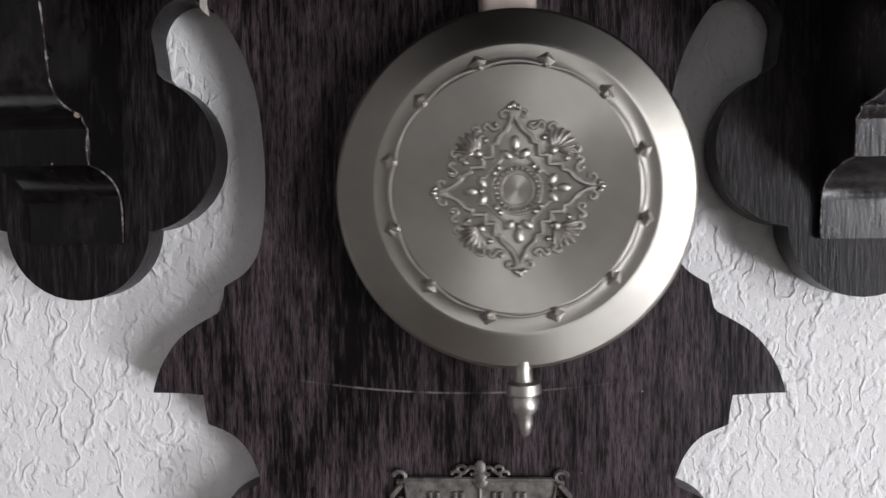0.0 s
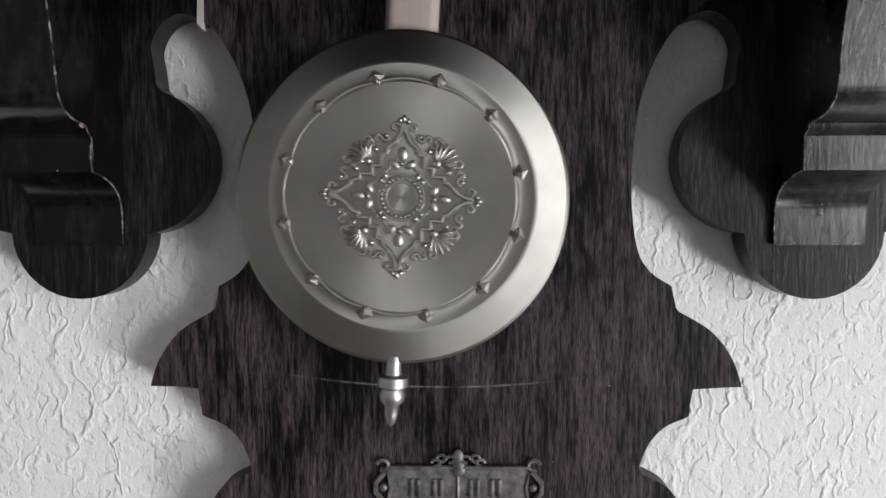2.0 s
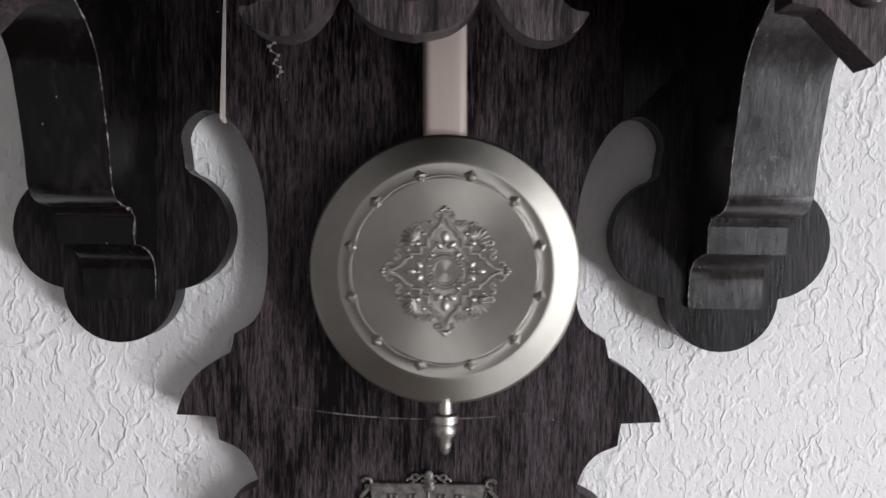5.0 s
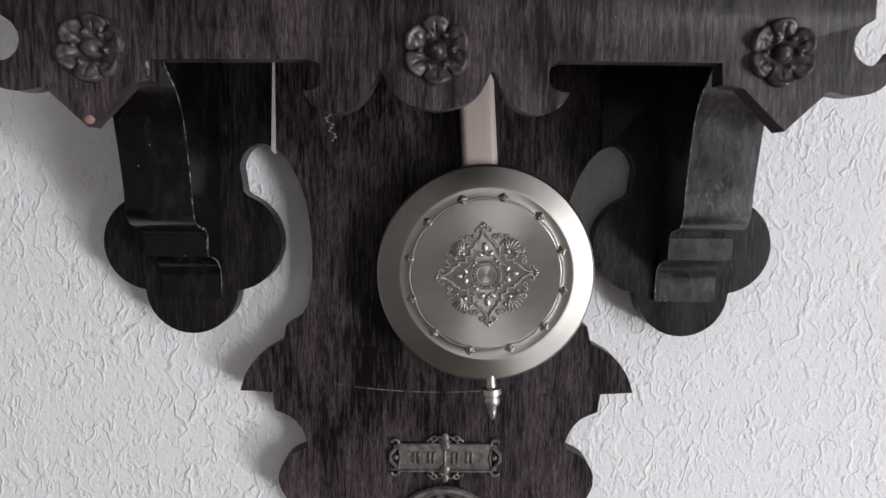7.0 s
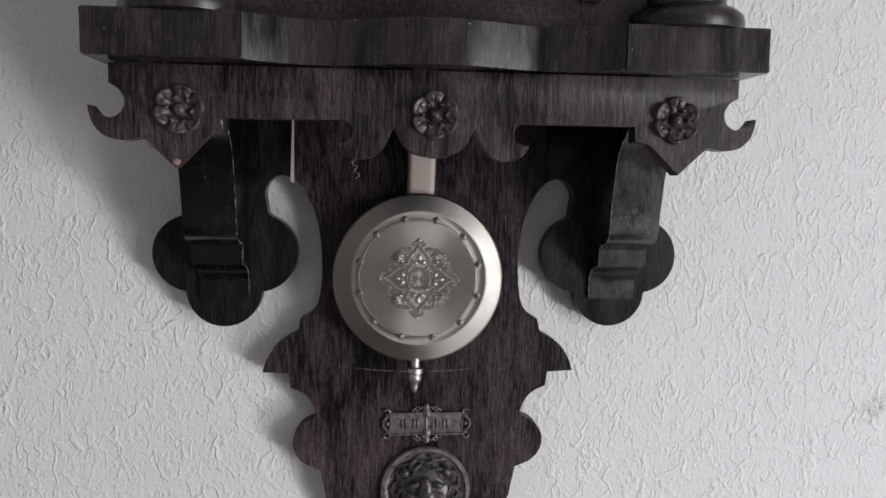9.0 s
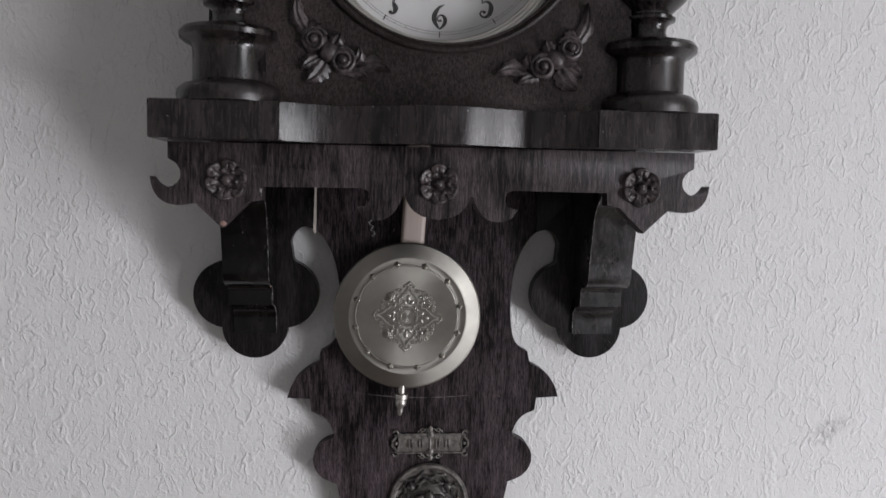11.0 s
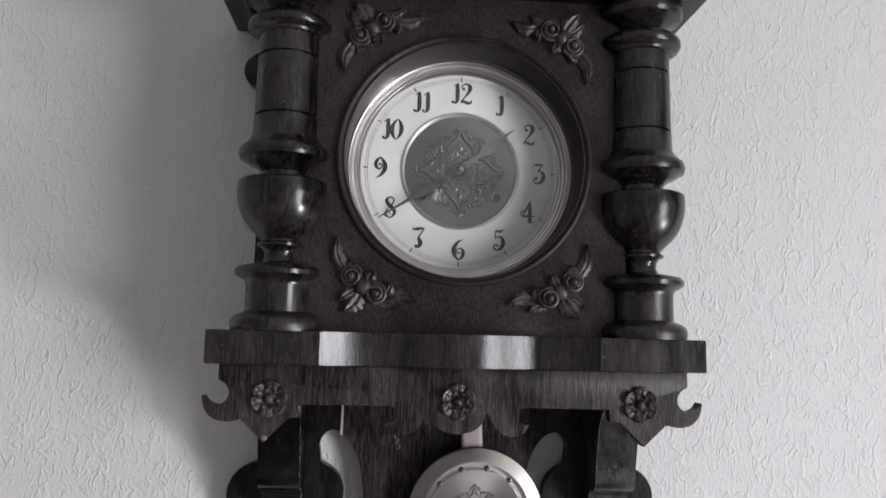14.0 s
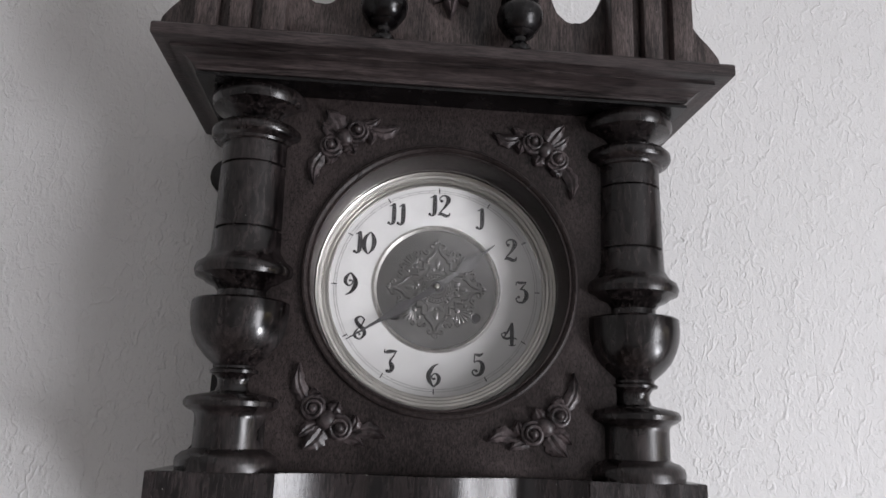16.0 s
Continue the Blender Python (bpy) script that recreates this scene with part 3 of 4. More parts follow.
def apron():
    half = ([(0.0, 1.5768)] + spline([(0.0, 1.5768), (0.0105, 1.579), (0.0178, 1.5845), (0.0222, 1.593)], 5)[1:]
            + spline([(0.0226, 1.593), (0.0275, 1.5835), (0.0335, 1.5775), (0.0415, 1.5757), (0.0495, 1.5785), (0.0535, 1.5838)], 5)
            + spline([(0.0533, 1.5845), (0.0475, 1.5855), (0.0447, 1.5905), (0.0468, 1.5955), (0.0515, 1.5972)], 5)
            + [(0.1145, 1.5968), (0.1145, 1.588), (0.1235, 1.5868), (0.1405, 1.5695), (0.157, 1.5855)]
            + spline([(0.1573, 1.5855), (0.1675, 1.5838), (0.1768, 1.5858), (0.1832, 1.5925), (0.1857, 1.602)], 5)
            + spline([(0.1850, 1.6022), (0.1815, 1.5978), (0.1755, 1.5955), (0.1695, 1.5975), (0.1665, 1.603), (0.168, 1.6095), (0.1745, 1.614)], 5)
            + [(0.1745, 1.6247), (0.0, 1.6247)])
    part("apron", slab(half + mirror(half)[1:-1], -0.115, -0.127, 0.0005), WOOD_APRON, clock, "worn dark scalloped apron board with hooked ends", angle=30)
    for x, turn in ((-0.1375, 0.35), (0.0, 0.55), (0.1375, 0.5)):
        rosette(x, 1.6005, -0.127, turn)
    # chips, and slivers; the one at the notch paints in the bracket's top highlight
    for at, size, mat, label in (((-0.1395, -0.1268, 1.5725), (0.0022, 0.0007, 0.0019), CHIP, "small chipped bare spot"),
                                 ((-0.1157, -0.1266, 1.5925), (0.0011, 0.0008, 0.0042), WORN_GLINT, "pale sliver on a wooden edge"),
                                 ((-0.1199, -0.0428, 1.5125), (0.0007, 0.0011, 0.0046), WORN_GLINT, "pale sliver on a wooden edge"),
                                 ((-0.1203, -0.0480, 1.5222), (0.0004, 0.0020, 0.0008), CHIP, "small chipped bare spot")):
        bm = bmesh.new()
        blob(bm, at, size)
        part("chip_glint", bm, mat, clock, label)
    # a strand of dusty cobweb under the scroll
    bm = bmesh.new()
    strand = [(-0.0455 + 0.0012 * math.sin(i * 1.9) + 0.0004 * i, -0.119 + 0.0008 * math.cos(i * 1.3), 1.5768 - 0.0013 * i) for i in range(10)]
    tube(bm, strand, 0.00012, 4)
    for i, p in enumerate(strand):
        blob(bm, p, (0.00045 + 0.0002 * (i % 3), 0.0004, 0.0005), u=6, v=4)
    part("cobweb", bm, INK_FINE, clock, "grey dusty cobweb strand")


def shelf():
    def depth(u):
        if u < 0.66:
            return 0.0082 * (1 - math.cos(math.pi * u / 0.66))
        return 0.0164 - 0.0136 * ((u - 0.66) / 0.34) ** 1.35
    wave = [(0.1015 * i / 40, -0.147 + depth(abs(i) / 40)) for i in range(-40, 41)]
    front = [(-0.181, -0.147), (-0.1018, -0.147)] + wave + [(0.1018, -0.147), (0.181, -0.147)]
    bm = bmesh.new()
    outline = front + [(0.181, -0.018), (-0.181, -0.018)]
    lo = [bm.verts.new((x, y, 1.6255)) for x, y in outline]
    hi = [bm.verts.new((x, y, 1.6495)) for x, y in outline]
    f0, f1 = bm.faces.new(lo), bm.faces.new(hi[::-1])
    for i in range(len(lo)):
        j = (i + 1) % len(lo)
        bm.faces.new((lo[i], hi[i], hi[j], lo[j]))
    bmesh.ops.bevel(bm, geom=list(f0.edges) + list(f1.edges), offset=0.0006, segments=2, affect="EDGES")
    part("shelf", bm, WOOD_SHELF, clock, "glossy dark shelf with bowed serpentine front", angle=30)


def columns():
    prof = [(0.030, 1.9165), (0.0325, 1.9135), (0.0345, 1.9100), (0.0347, 1.9065), (0.033, 1.9030), (0.0275, 1.9010), (0.0255, 1.8995), (0.0205, 1.8970),
            (0.0178, 1.8935), (0.0185, 1.8905), (0.022, 1.8892), (0.0300, 1.8878), (0.0325, 1.8850), (0.0328, 1.8815), (0.031, 1.8785), (0.0265, 1.8768),
            (0.0258, 1.8750), (0.0237, 1.8742), (0.0236, 1.8592), (0.0214, 1.8588), (0.0214, 1.8577), (0.0238, 1.8572), (0.0244, 1.8120),
            (0.0221, 1.8115), (0.0221, 1.8103), (0.0246, 1.8098), (0.0250, 1.7960), (0.0275, 1.7920), (0.0290, 1.7895), (0.0335, 1.7862), (0.0347, 1.7820), (0.0335, 1.7782), (0.0285, 1.7762),
            (0.0265, 1.7740), (0.0205, 1.7715), (0.0178, 1.7680), (0.0180, 1.7640), (0.0215, 1.7617), (0.0325, 1.7612), (0.0338, 1.7600), (0.0341, 1.7520),
            (0.0332, 1.7445), (0.0310, 1.7370), (0.0275, 1.7300), (0.0225, 1.7240), (0.0175, 1.7195), (0.0150, 1.7170), (0.0152, 1.7155), (0.0175, 1.7140), (0.0172, 1.7122), (0.0140, 1.7112),
            (0.0118, 1.7080), (0.0115, 1.7040), (0.0130, 1.7005), (0.0170, 1.6992), (0.0220, 1.6983), (0.0305, 1.6962), (0.0325, 1.6935), (0.0322, 1.6905), (0.0290, 1.6880),
            (0.0262, 1.6870), (0.0245, 1.6850), (0.0241, 1.6820), (0.0241, 1.6635), (0.0262, 1.6622), (0.0300, 1.6610), (0.0335, 1.6580), (0.0343, 1.6545), (0.0340, 1.6515), (0.0335, 1.6495)]
    for s in (-1, 1):
        part("column", lathe(prof, (0.1385 * s + 0.003, -0.120, 0.0), "z", 64), WOOD_COLUMN, clock, "turned glossy black column with rings and bowl", angle=40)


DX, DZ = 0.002, 1.784


def case():
    part("case", box(-0.143, 0.143, -0.082, -0.018, 1.6495, 1.9165), WOOD_BLACK, clock)
    # door panel with a round opening
    bm = bmesh.new()
    n, r = 96, 0.0945
    x0, x1, z0, z1 = -0.126, 0.127, 1.6497, 1.9163
    inner, outer = [], []
    for i in range(n):
        a = 2 * math.pi * (i + 0.5) / n
        c, s = math.cos(a), math.sin(a)
        k = min(((x1 if c > 0 else x0) - DX) / c if abs(c) > 1e-6 else 9, ((z1 if s > 0 else z0) - DZ) / s if abs(s) > 1e-6 else 9)
        inner.append((DX + r * c, DZ + r * s))
        outer.append((DX + k * c, DZ + k * s))
    for corner in ((x0, z0), (x1, z0), (x0, z1), (x1, z1)):
        i = min(range(n), key=lambda q: (Vector(outer[q]) - Vector(corner)).length)
        outer[i] = corner
    rows = [[bm.verts.new((x, y, z)) for x, z in pts] for pts, y in ((inner, -0.084), (inner, -0.127), (outer, -0.127), (outer, -0.082))]
    for a, b in zip(rows, rows[1:]):
        for i in range(n):
            bm.faces.new((a[i], a[(i + 1) % n], b[(i + 1) % n], b[i]))
    part("door_panel", bm, WOOD_PANEL, clock, "worn dark brown door panel with round opening", angle=30)
    part("door_ring", lathe([(0.0985, 0.1268), (0.0985, 0.1288), (0.0976, 0.1306), (0.0962, 0.1311), (0.0945, 0.1302), (0.0936, 0.1288), (0.0931, 0.1296), (0.0921, 0.1296),
                             (0.0915, 0.1282), (0.0915, 0.086)], (DX, 0, DZ), "y", 96, False), WOOD_PANEL, clock, "dark wooden ring moulding round the dial")
    for x0, z0, x1, z1 in ((-0.0605, 0.0670, -0.0605, 0.0742), (0.0605, 0.0680, 0.0640, 0.0720)):
        bm = bmesh.new()
        tube(bm, [(DX + x0, -0.1316, DZ + z0), (DX + x1, -0.1316, DZ + z1)], 0.0004, 5)
        part("ring_joint", bm, INK, clock)


def ornament(bm, c, y, k, depth=1.0):
    """Four-pointed lace star in millimetres: ogee arches with a flower in each, stepped corners, shells, scrolls and a beaded heart; k scales it."""
    k *= 0.001

    def put(u, v, h, a):
        return (c[0] + k * (u * math.cos(a) - v * math.sin(a)), y - depth * h * 0.001, c[1] + k * (u * math.sin(a) + v * math.cos(a)))

    def line(pts, r, a, h=0.45):
        tube(bm, [put(u, v, h, a) for u, v in pts], r * k, 6)

    def bead(u, v, ru, rv, a, turn=0.0, h=0.3, high=1.0):
        blob(bm, put(u, v, h, a), (ru * k, high * 0.001 * depth, rv * k), -a - turn, u=10, v=6)

    for q in range(4):
        a = q * math.pi / 2
        for s in (-1, 1):
            line([(s * u, v) for u, v in spline([(0.5, 24.0), (0.9, 21.6), (2.6, 18.4), (5.0, 16.2), (5.6, 14.2)], 4)], 0.8, a, 0.6)
            line([(s * u, v) for u, v in ((5.6, 14.2), (7.3, 14.0), (7.3, 10.2), (10.2, 10.2))], 0.8, a, 0.6)
            line([(s * u, v) for u, v in ((4.0, 12.6), (4.2, 9.6), (7.0, 7.0))], 0.45, a, 0.3)
            line([(s * (2.9 + (1.9 - 0.24 * t) * math.cos(t + 2.6)), 23.0 + (1.9 - 0.24 * t) * math.sin(-t - 2.6)) for t in np.linspace(0, 5.6, 15)], 0.55, a)
            line([(s * u, v) for u, v in spline([(5.6, 20.9), (4.9, 19.4), (6.3, 18.6), (7.4, 19.7), (8.3, 20.6), (9.3, 19.5), (8.6, 18.6)], 4)], 0.6, a)
            line([(s * u, v) for u, v in spline([(9.6, 17.0), (11.0, 16.4), (11.6, 17.8), (10.6, 18.8), (11.9, 19.9), (13.0, 19.0)], 4)], 0.6, a)
            bead(s * 5.9, 20.3, 0.8, 0.8, a)
            bead(s * 9.0, 15.6, 1.0, 1.0, a)
            bead(s * 2.7, 10.9, 1.35, 2.1, a, -s * 0.95, 0.25, 0.8)
            bead(s * 1.3, 25.4, 0.8, 1.1, a, s * 0.5)
            bead(s * 5.4, 6.9, 1.05, 1.05, a, 0, 0.4, 1.1)
        bead(0, 14.4, 1.5, 2.4, a, 0, 0.25, 0.8)
        bead(0, 11.2, 0.9, 0.9, a, 0, 0.6, 1.1)
        bead(0, 26.0, 0.9, 1.4, a, 0, 0.4)
        base = Vector((11.6, 11.6))
        for f in range(7):
            w = math.pi / 4 + (f - 3) * 0.31
            reach = 4.3 - 0.16 * abs(f - 3)
            bead(base.x + reach * math.cos(w), base.y + reach * math.sin(w), 0.8, 3.7 - 0.2 * abs(f - 3), a, w - math.pi / 2, 0.35, 1.2)
        bead(base.x, base.y, 1.5, 1.5, a, 0, 0.5, 1.1)
    for i in range(26):
        bead(0, 6.5, 0.66, 0.66, 2 * math.pi * i / 26, 0, 0.4, 0.9)
    ring = np.linspace(0, 2 * math.pi, 41)
    for r, thick in ((5.1, 0.42), (7.7, 0.4)):
        line([(r * math.cos(t), r * math.sin(t)) for t in ring], thick, 0.0, 0.2)


# Old ornate numerals, one unit high: strokes as (points, widths) and round ends as (u, v, radius)
SIX = ([([(0.17, 0.47), (-0.03, 0.34), (-0.18, 0.06), (-0.17, -0.22), (0.0, -0.5)], [0.03, 0.11, 0.18, 0.16, 0.05]),
        ([(0.0, -0.5), (0.16, -0.31), (0.19, -0.09), (0.07, 0.06), (-0.06, -0.02), (-0.06, -0.15), (0.02, -0.2)], [0.05, 0.13, 0.14, 0.07, 0.05, 0.05, 0.05])],
       [(0.03, -0.16, 0.055)])
DIGITS = {
    "0": ([([(0.05, 0.5), (-0.13, 0.26), (-0.2, -0.04), (-0.14, -0.32), (-0.02, -0.5)], [0.03, 0.13, 0.19, 0.14, 0.03]),
           ([(-0.02, -0.5), (0.14, -0.26), (0.2, 0.04), (0.15, 0.32), (0.05, 0.5)], [0.03, 0.13, 0.18, 0.13, 0.03])], []),
    "1": ([([(-0.15, 0.36), (-0.05, 0.41), (0.03, 0.5)], [0.03, 0.06, 0.04]),
           ([(0.03, 0.5), (0.035, 0.2), (0.035, -0.2), (0.01, -0.37), (-0.07, -0.46), (-0.16, -0.43)], [0.12, 0.17, 0.17, 0.14, 0.08, 0.05])], [(-0.16, -0.4, 0.07)]),
    "2": ([([(-0.1, 0.22), (-0.17, 0.33), (-0.08, 0.46), (0.08, 0.47), (0.18, 0.34), (0.14, 0.14), (0.0, -0.1), (-0.18, -0.34)], [0.05, 0.05, 0.06, 0.1, 0.18, 0.15, 0.08, 0.05]),
           ([(-0.23, -0.42), (-0.08, -0.37), (0.08, -0.44), (0.2, -0.42), (0.25, -0.29)], [0.05, 0.14, 0.15, 0.1, 0.04])], [(-0.09, 0.23, 0.075)]),
    "3": ([([(-0.2, 0.28), (-0.18, 0.42), (-0.02, 0.41), (0.2, 0.45)], [0.03, 0.06, 0.13, 0.04]), ([(0.2, 0.45), (0.05, 0.22), (-0.03, 0.12)], [0.04, 0.06, 0.05]),
           ([(-0.06, 0.1), (0.1, 0.11), (0.2, -0.04), (0.19, -0.26), (0.05, -0.45), (-0.14, -0.43), (-0.2, -0.3), (-0.1, -0.2)],
            [0.04, 0.08, 0.16, 0.17, 0.1, 0.06, 0.05, 0.05])], [(-0.1, -0.22, 0.065)]),
    "4": ([([(0.09, 0.5), (0.09, 0.2), (0.09, -0.2), (0.09, -0.47)], [0.07, 0.15, 0.16, 0.13]), ([(-0.04, -0.46), (0.09, -0.49), (0.24, -0.45)], [0.03, 0.06, 0.03]),
           ([(0.09, 0.5), (-0.03, 0.2), (-0.2, -0.12)], [0.05, 0.09, 0.05]), ([(-0.28, -0.12), (-0.12, -0.2), (0.09, -0.15), (0.29, -0.21)], [0.06, 0.11, 0.08, 0.04]),
           ([(-0.28, -0.12), (-0.3, 0.0), (-0.2, 0.06)], [0.05, 0.04, 0.03])], [(-0.19, 0.05, 0.05)]),
    "5": ([([(-0.13, 0.44), (0.02, 0.4), (0.12, 0.43), (0.21, 0.5)], [0.06, 0.14, 0.1, 0.03]), ([(-0.12, 0.46), (-0.14, 0.1)], [0.05, 0.05]),
           ([(-0.14, 0.08), (0.0, 0.16), (0.15, 0.08), (0.19, -0.14), (0.1, -0.38), (-0.08, -0.46), (-0.2, -0.34), (-0.14, -0.22), (-0.04, -0.24)],
            [0.04, 0.07, 0.13, 0.18, 0.14, 0.08, 0.06, 0.05, 0.05])], [(-0.05, -0.26, 0.065)]),
    "6": SIX,
    "7": ([([(-0.23, 0.5), (-0.21, 0.37), (-0.03, 0.41), (0.22, 0.43)], [0.04, 0.07, 0.16, 0.06]),
           ([(0.22, 0.43), (0.1, 0.2), (0.0, 0.02), (0.03, -0.1), (0.08, -0.25), (0.01, -0.42), (-0.1, -0.44)], [0.05, 0.06, 0.08, 0.16, 0.18, 0.11, 0.06])], [(-0.1, -0.4, 0.08)]),
    "8": ([([(0.17, 0.36), (0.02, 0.48), (-0.14, 0.36), (-0.08, 0.17), (0.12, -0.04), (0.19, -0.26), (0.02, -0.47), (-0.17, -0.34), (-0.12, -0.12), (0.06, 0.1), (0.17, 0.36)],
            [0.06, 0.06, 0.12, 0.16, 0.16, 0.13, 0.06, 0.12, 0.06, 0.05, 0.06])], [(0.0, -0.27, 0.05)]),
    "9": ([([(-u, -v) for u, v in pts], widths) for pts, widths in SIX[0]], [(-u, -v, r) for u, v, r in SIX[1]]),
}


def numeral(text, x, z, height, parent):
    """Inked figures, a hair proud of the dial; each stroke a ribbon that swells and thins."""
    bm = bmesh.new()
    step = {"1": 0.36}
    advance = [step.get(c, 0.47) for c in text]
    u0 = -sum(advance) / 2
    lift = 0.0003
    for char, wide in zip(text, advance):
        strokes, ends = DIGITS[char]
        mid = u0 + wide / 2 + (0.03 if char == "1" else 0)
        u0 += wide
        for pts, widths in strokes:
            line = spline([(u, v, w) for (u, v), w in zip(pts, widths)], 5)
            rows = []
            for i, (u, v, w) in enumerate(line):
                p, q = line[max(i - 1, 0)], line[min(i + 1, len(line) - 1)]
                d = Vector((q[0] - p[0], q[1] - p[1])).normalized() * max(w, 0.02) / 2
                rows.append([bm.verts.new((x + (mid + u + e * -d.y) * height * 1.12, DIAL_Y - lift, z + (v + e * d.x) * height)) for e in (-1, 1)])
            for a, b in zip(rows, rows[1:]):
                bm.faces.new((a[0], a[1], b[1], b[0]))
            lift += 0.00002
        for u, v, r in ends:
            blob(bm, (x + (mid + u) * height * 1.12, DIAL_Y - lift, z + v * height), (r * height, 0.0001, r * height), u=12, v=4)
            lift += 0.00002
    part("numeral", bm, INK, parent, "", False)


DIAL_Y = -0.0862


def dial():
    ring = part("dial", lathe([(0.0470, 0.0848), (0.0470, 0.0862), (0.0822, 0.0862), (0.0822, 0.0845)], (DX, 0, DZ), "y", 96, False), DIAL_WHITE, clock,
                "silvered white dial ring with black numerals")
    part("centre_disc", lathe([(0.0001, 0.0852), (0.0462, 0.0852), (0.0462, 0.084)], (DX, 0, DZ), "y", 96, False), DIAL_METAL, ring, "dull grey metal dial centre")
    bm = bmesh.new()
    ornament(bm, (DX, DZ), -0.0852, 1.42, 0.6)
    part("dial_ornament", bm, DIAL_METAL, ring, "embossed lace star on the dial centre")
    part("inner_ring", lathe([(0.0455, 0.0851), (0.0462, 0.0868), (0.0474, 0.0878), (0.0486, 0.0872), (0.0492, 0.0861)], (DX, 0, DZ), "y", 96, False), POLISHED, ring, "bright double ring round the dial centre")
    part("bezel", lathe([(0.0812, 0.0862), (0.0820, 0.0872), (0.0836, 0.0872), (0.0843, 0.0884), (0.0860, 0.0886), (0.0867, 0.0900), (0.0884, 0.0906), (0.0896, 0.0925),
                         (0.0906, 0.0930), (0.0912, 0.0915), (0.0912, 0.085)], (DX, 0, DZ), "y", 96, False), BEZEL_METAL, ring, "stepped silvery brass bezel")
    for i, text in enumerate("12 1 2 3 4 5 6 7 8 9 10 11".split()):
        a = math.pi / 2 - i * math.pi / 6
        numeral(text, DX + 0.0652 * math.cos(a), DZ + 0.0652 * math.sin(a), 0.0177, ring)
    bm = bmesh.new()
    for r in (0.0758, 0.0776):
        lathe([(r - 0.00012, -DIAL_Y + 0.0002), (r + 0.00012, -DIAL_Y + 0.0002), (r + 0.00012, -DIAL_Y - 0.0002)], (DX, 0, DZ), "y", 120, False, bm)
    for i in range(60):
        a = math.pi * i / 30
        c, s = math.cos(a), math.sin(a)
        tube(bm, [(DX + r * c, DIAL_Y - 0.0001, DZ + r * s) for r in (0.0758, 0.0776)], 0.00012, 4)
    part("minute_track", bm, INK_FINE, ring)
    for i in range(12):
        a = math.pi * i / 6
        bm = bmesh.new()
        tube(bm, [(DX + r * math.cos(a), DIAL_Y - 0.0001, DZ + r * math.sin(a)) for r in (0.0754, 0.0794)], 0.00042, 4)
        part("hour_mark", bm, INK, ring)
    for s in (-1, 1):
        hole = part("winding_hole", lathe([(0.0034, 0.0852), (0.0034, 0.0858), (0.0040, 0.0860), (0.0044, 0.0850)], (DX + 0.0305 * s, 0, DZ - 0.0215), "y", 20, False), DIAL_METAL, ring)
        # flat black disc in place of the dark inside the hole
        part("winding_hole_shade", lathe([(0.0001, 0.0856), (0.0035, 0.0856)], (DX + 0.0305 * s, 0, DZ - 0.0215), "y", 16, False), INK, ring)
    for name, deg, length, wide, at, y in (("minute_hand", 237.5, 0.0785, 0.0038, 0.42, -0.0915), ("hour_hand", 51, 0.0565, 0.0048, 0.52, -0.0895)):
        d = Vector((math.sin(radians(deg)), math.cos(radians(deg))))
        nrm = Vector((-d.y, d.x))
        outline = [(-0.0052, 0.0012), (-0.0035, 0.0038), (0.0, 0.0052), (0.0035, 0.0038), (0.0075, 0.0026), (length * (at - 0.16), 0.0016), (length * (at - 0.04), wide), (length * at, wide * 1.1),
                   (length * (at + 0.1), wide * 0.7), (length * (at + 0.24), 0.0012), (length * 0.96, 0.0005), (length, 0.0002)]
        pts = [(DX + d.x * a + nrm.x * w, DZ + d.y * a + nrm.y * w) for a, w in outline] + [(DX + d.x * a - nrm.x * w, DZ + d.y * a - nrm.y * w) for a, w in reversed(outline)]
        part(name, slab(pts, y + 0.0008, y, 0), HAND_BLACK if name == "minute_hand" else HAND_GREY, clock, "slender black spade-shaped clock hand")
    bm = lathe([(0.0026, 0.085), (0.0026, 0.0925), (0.0016, 0.094), (0.0001, 0.0943)], (DX, 0, DZ), "y", 20, False)
    part("hand_nut", bm, BEZEL_METAL, clock)
    glass = part("dial_glass", lathe([(0.0001, 0.1010), (0.0912, 0.0975), (0.0912, 0.0957), (0.0001, 0.0992)], (DX, 0, DZ), "y", 64, False), GLASS, clock)
    glass.visible_shadow = False


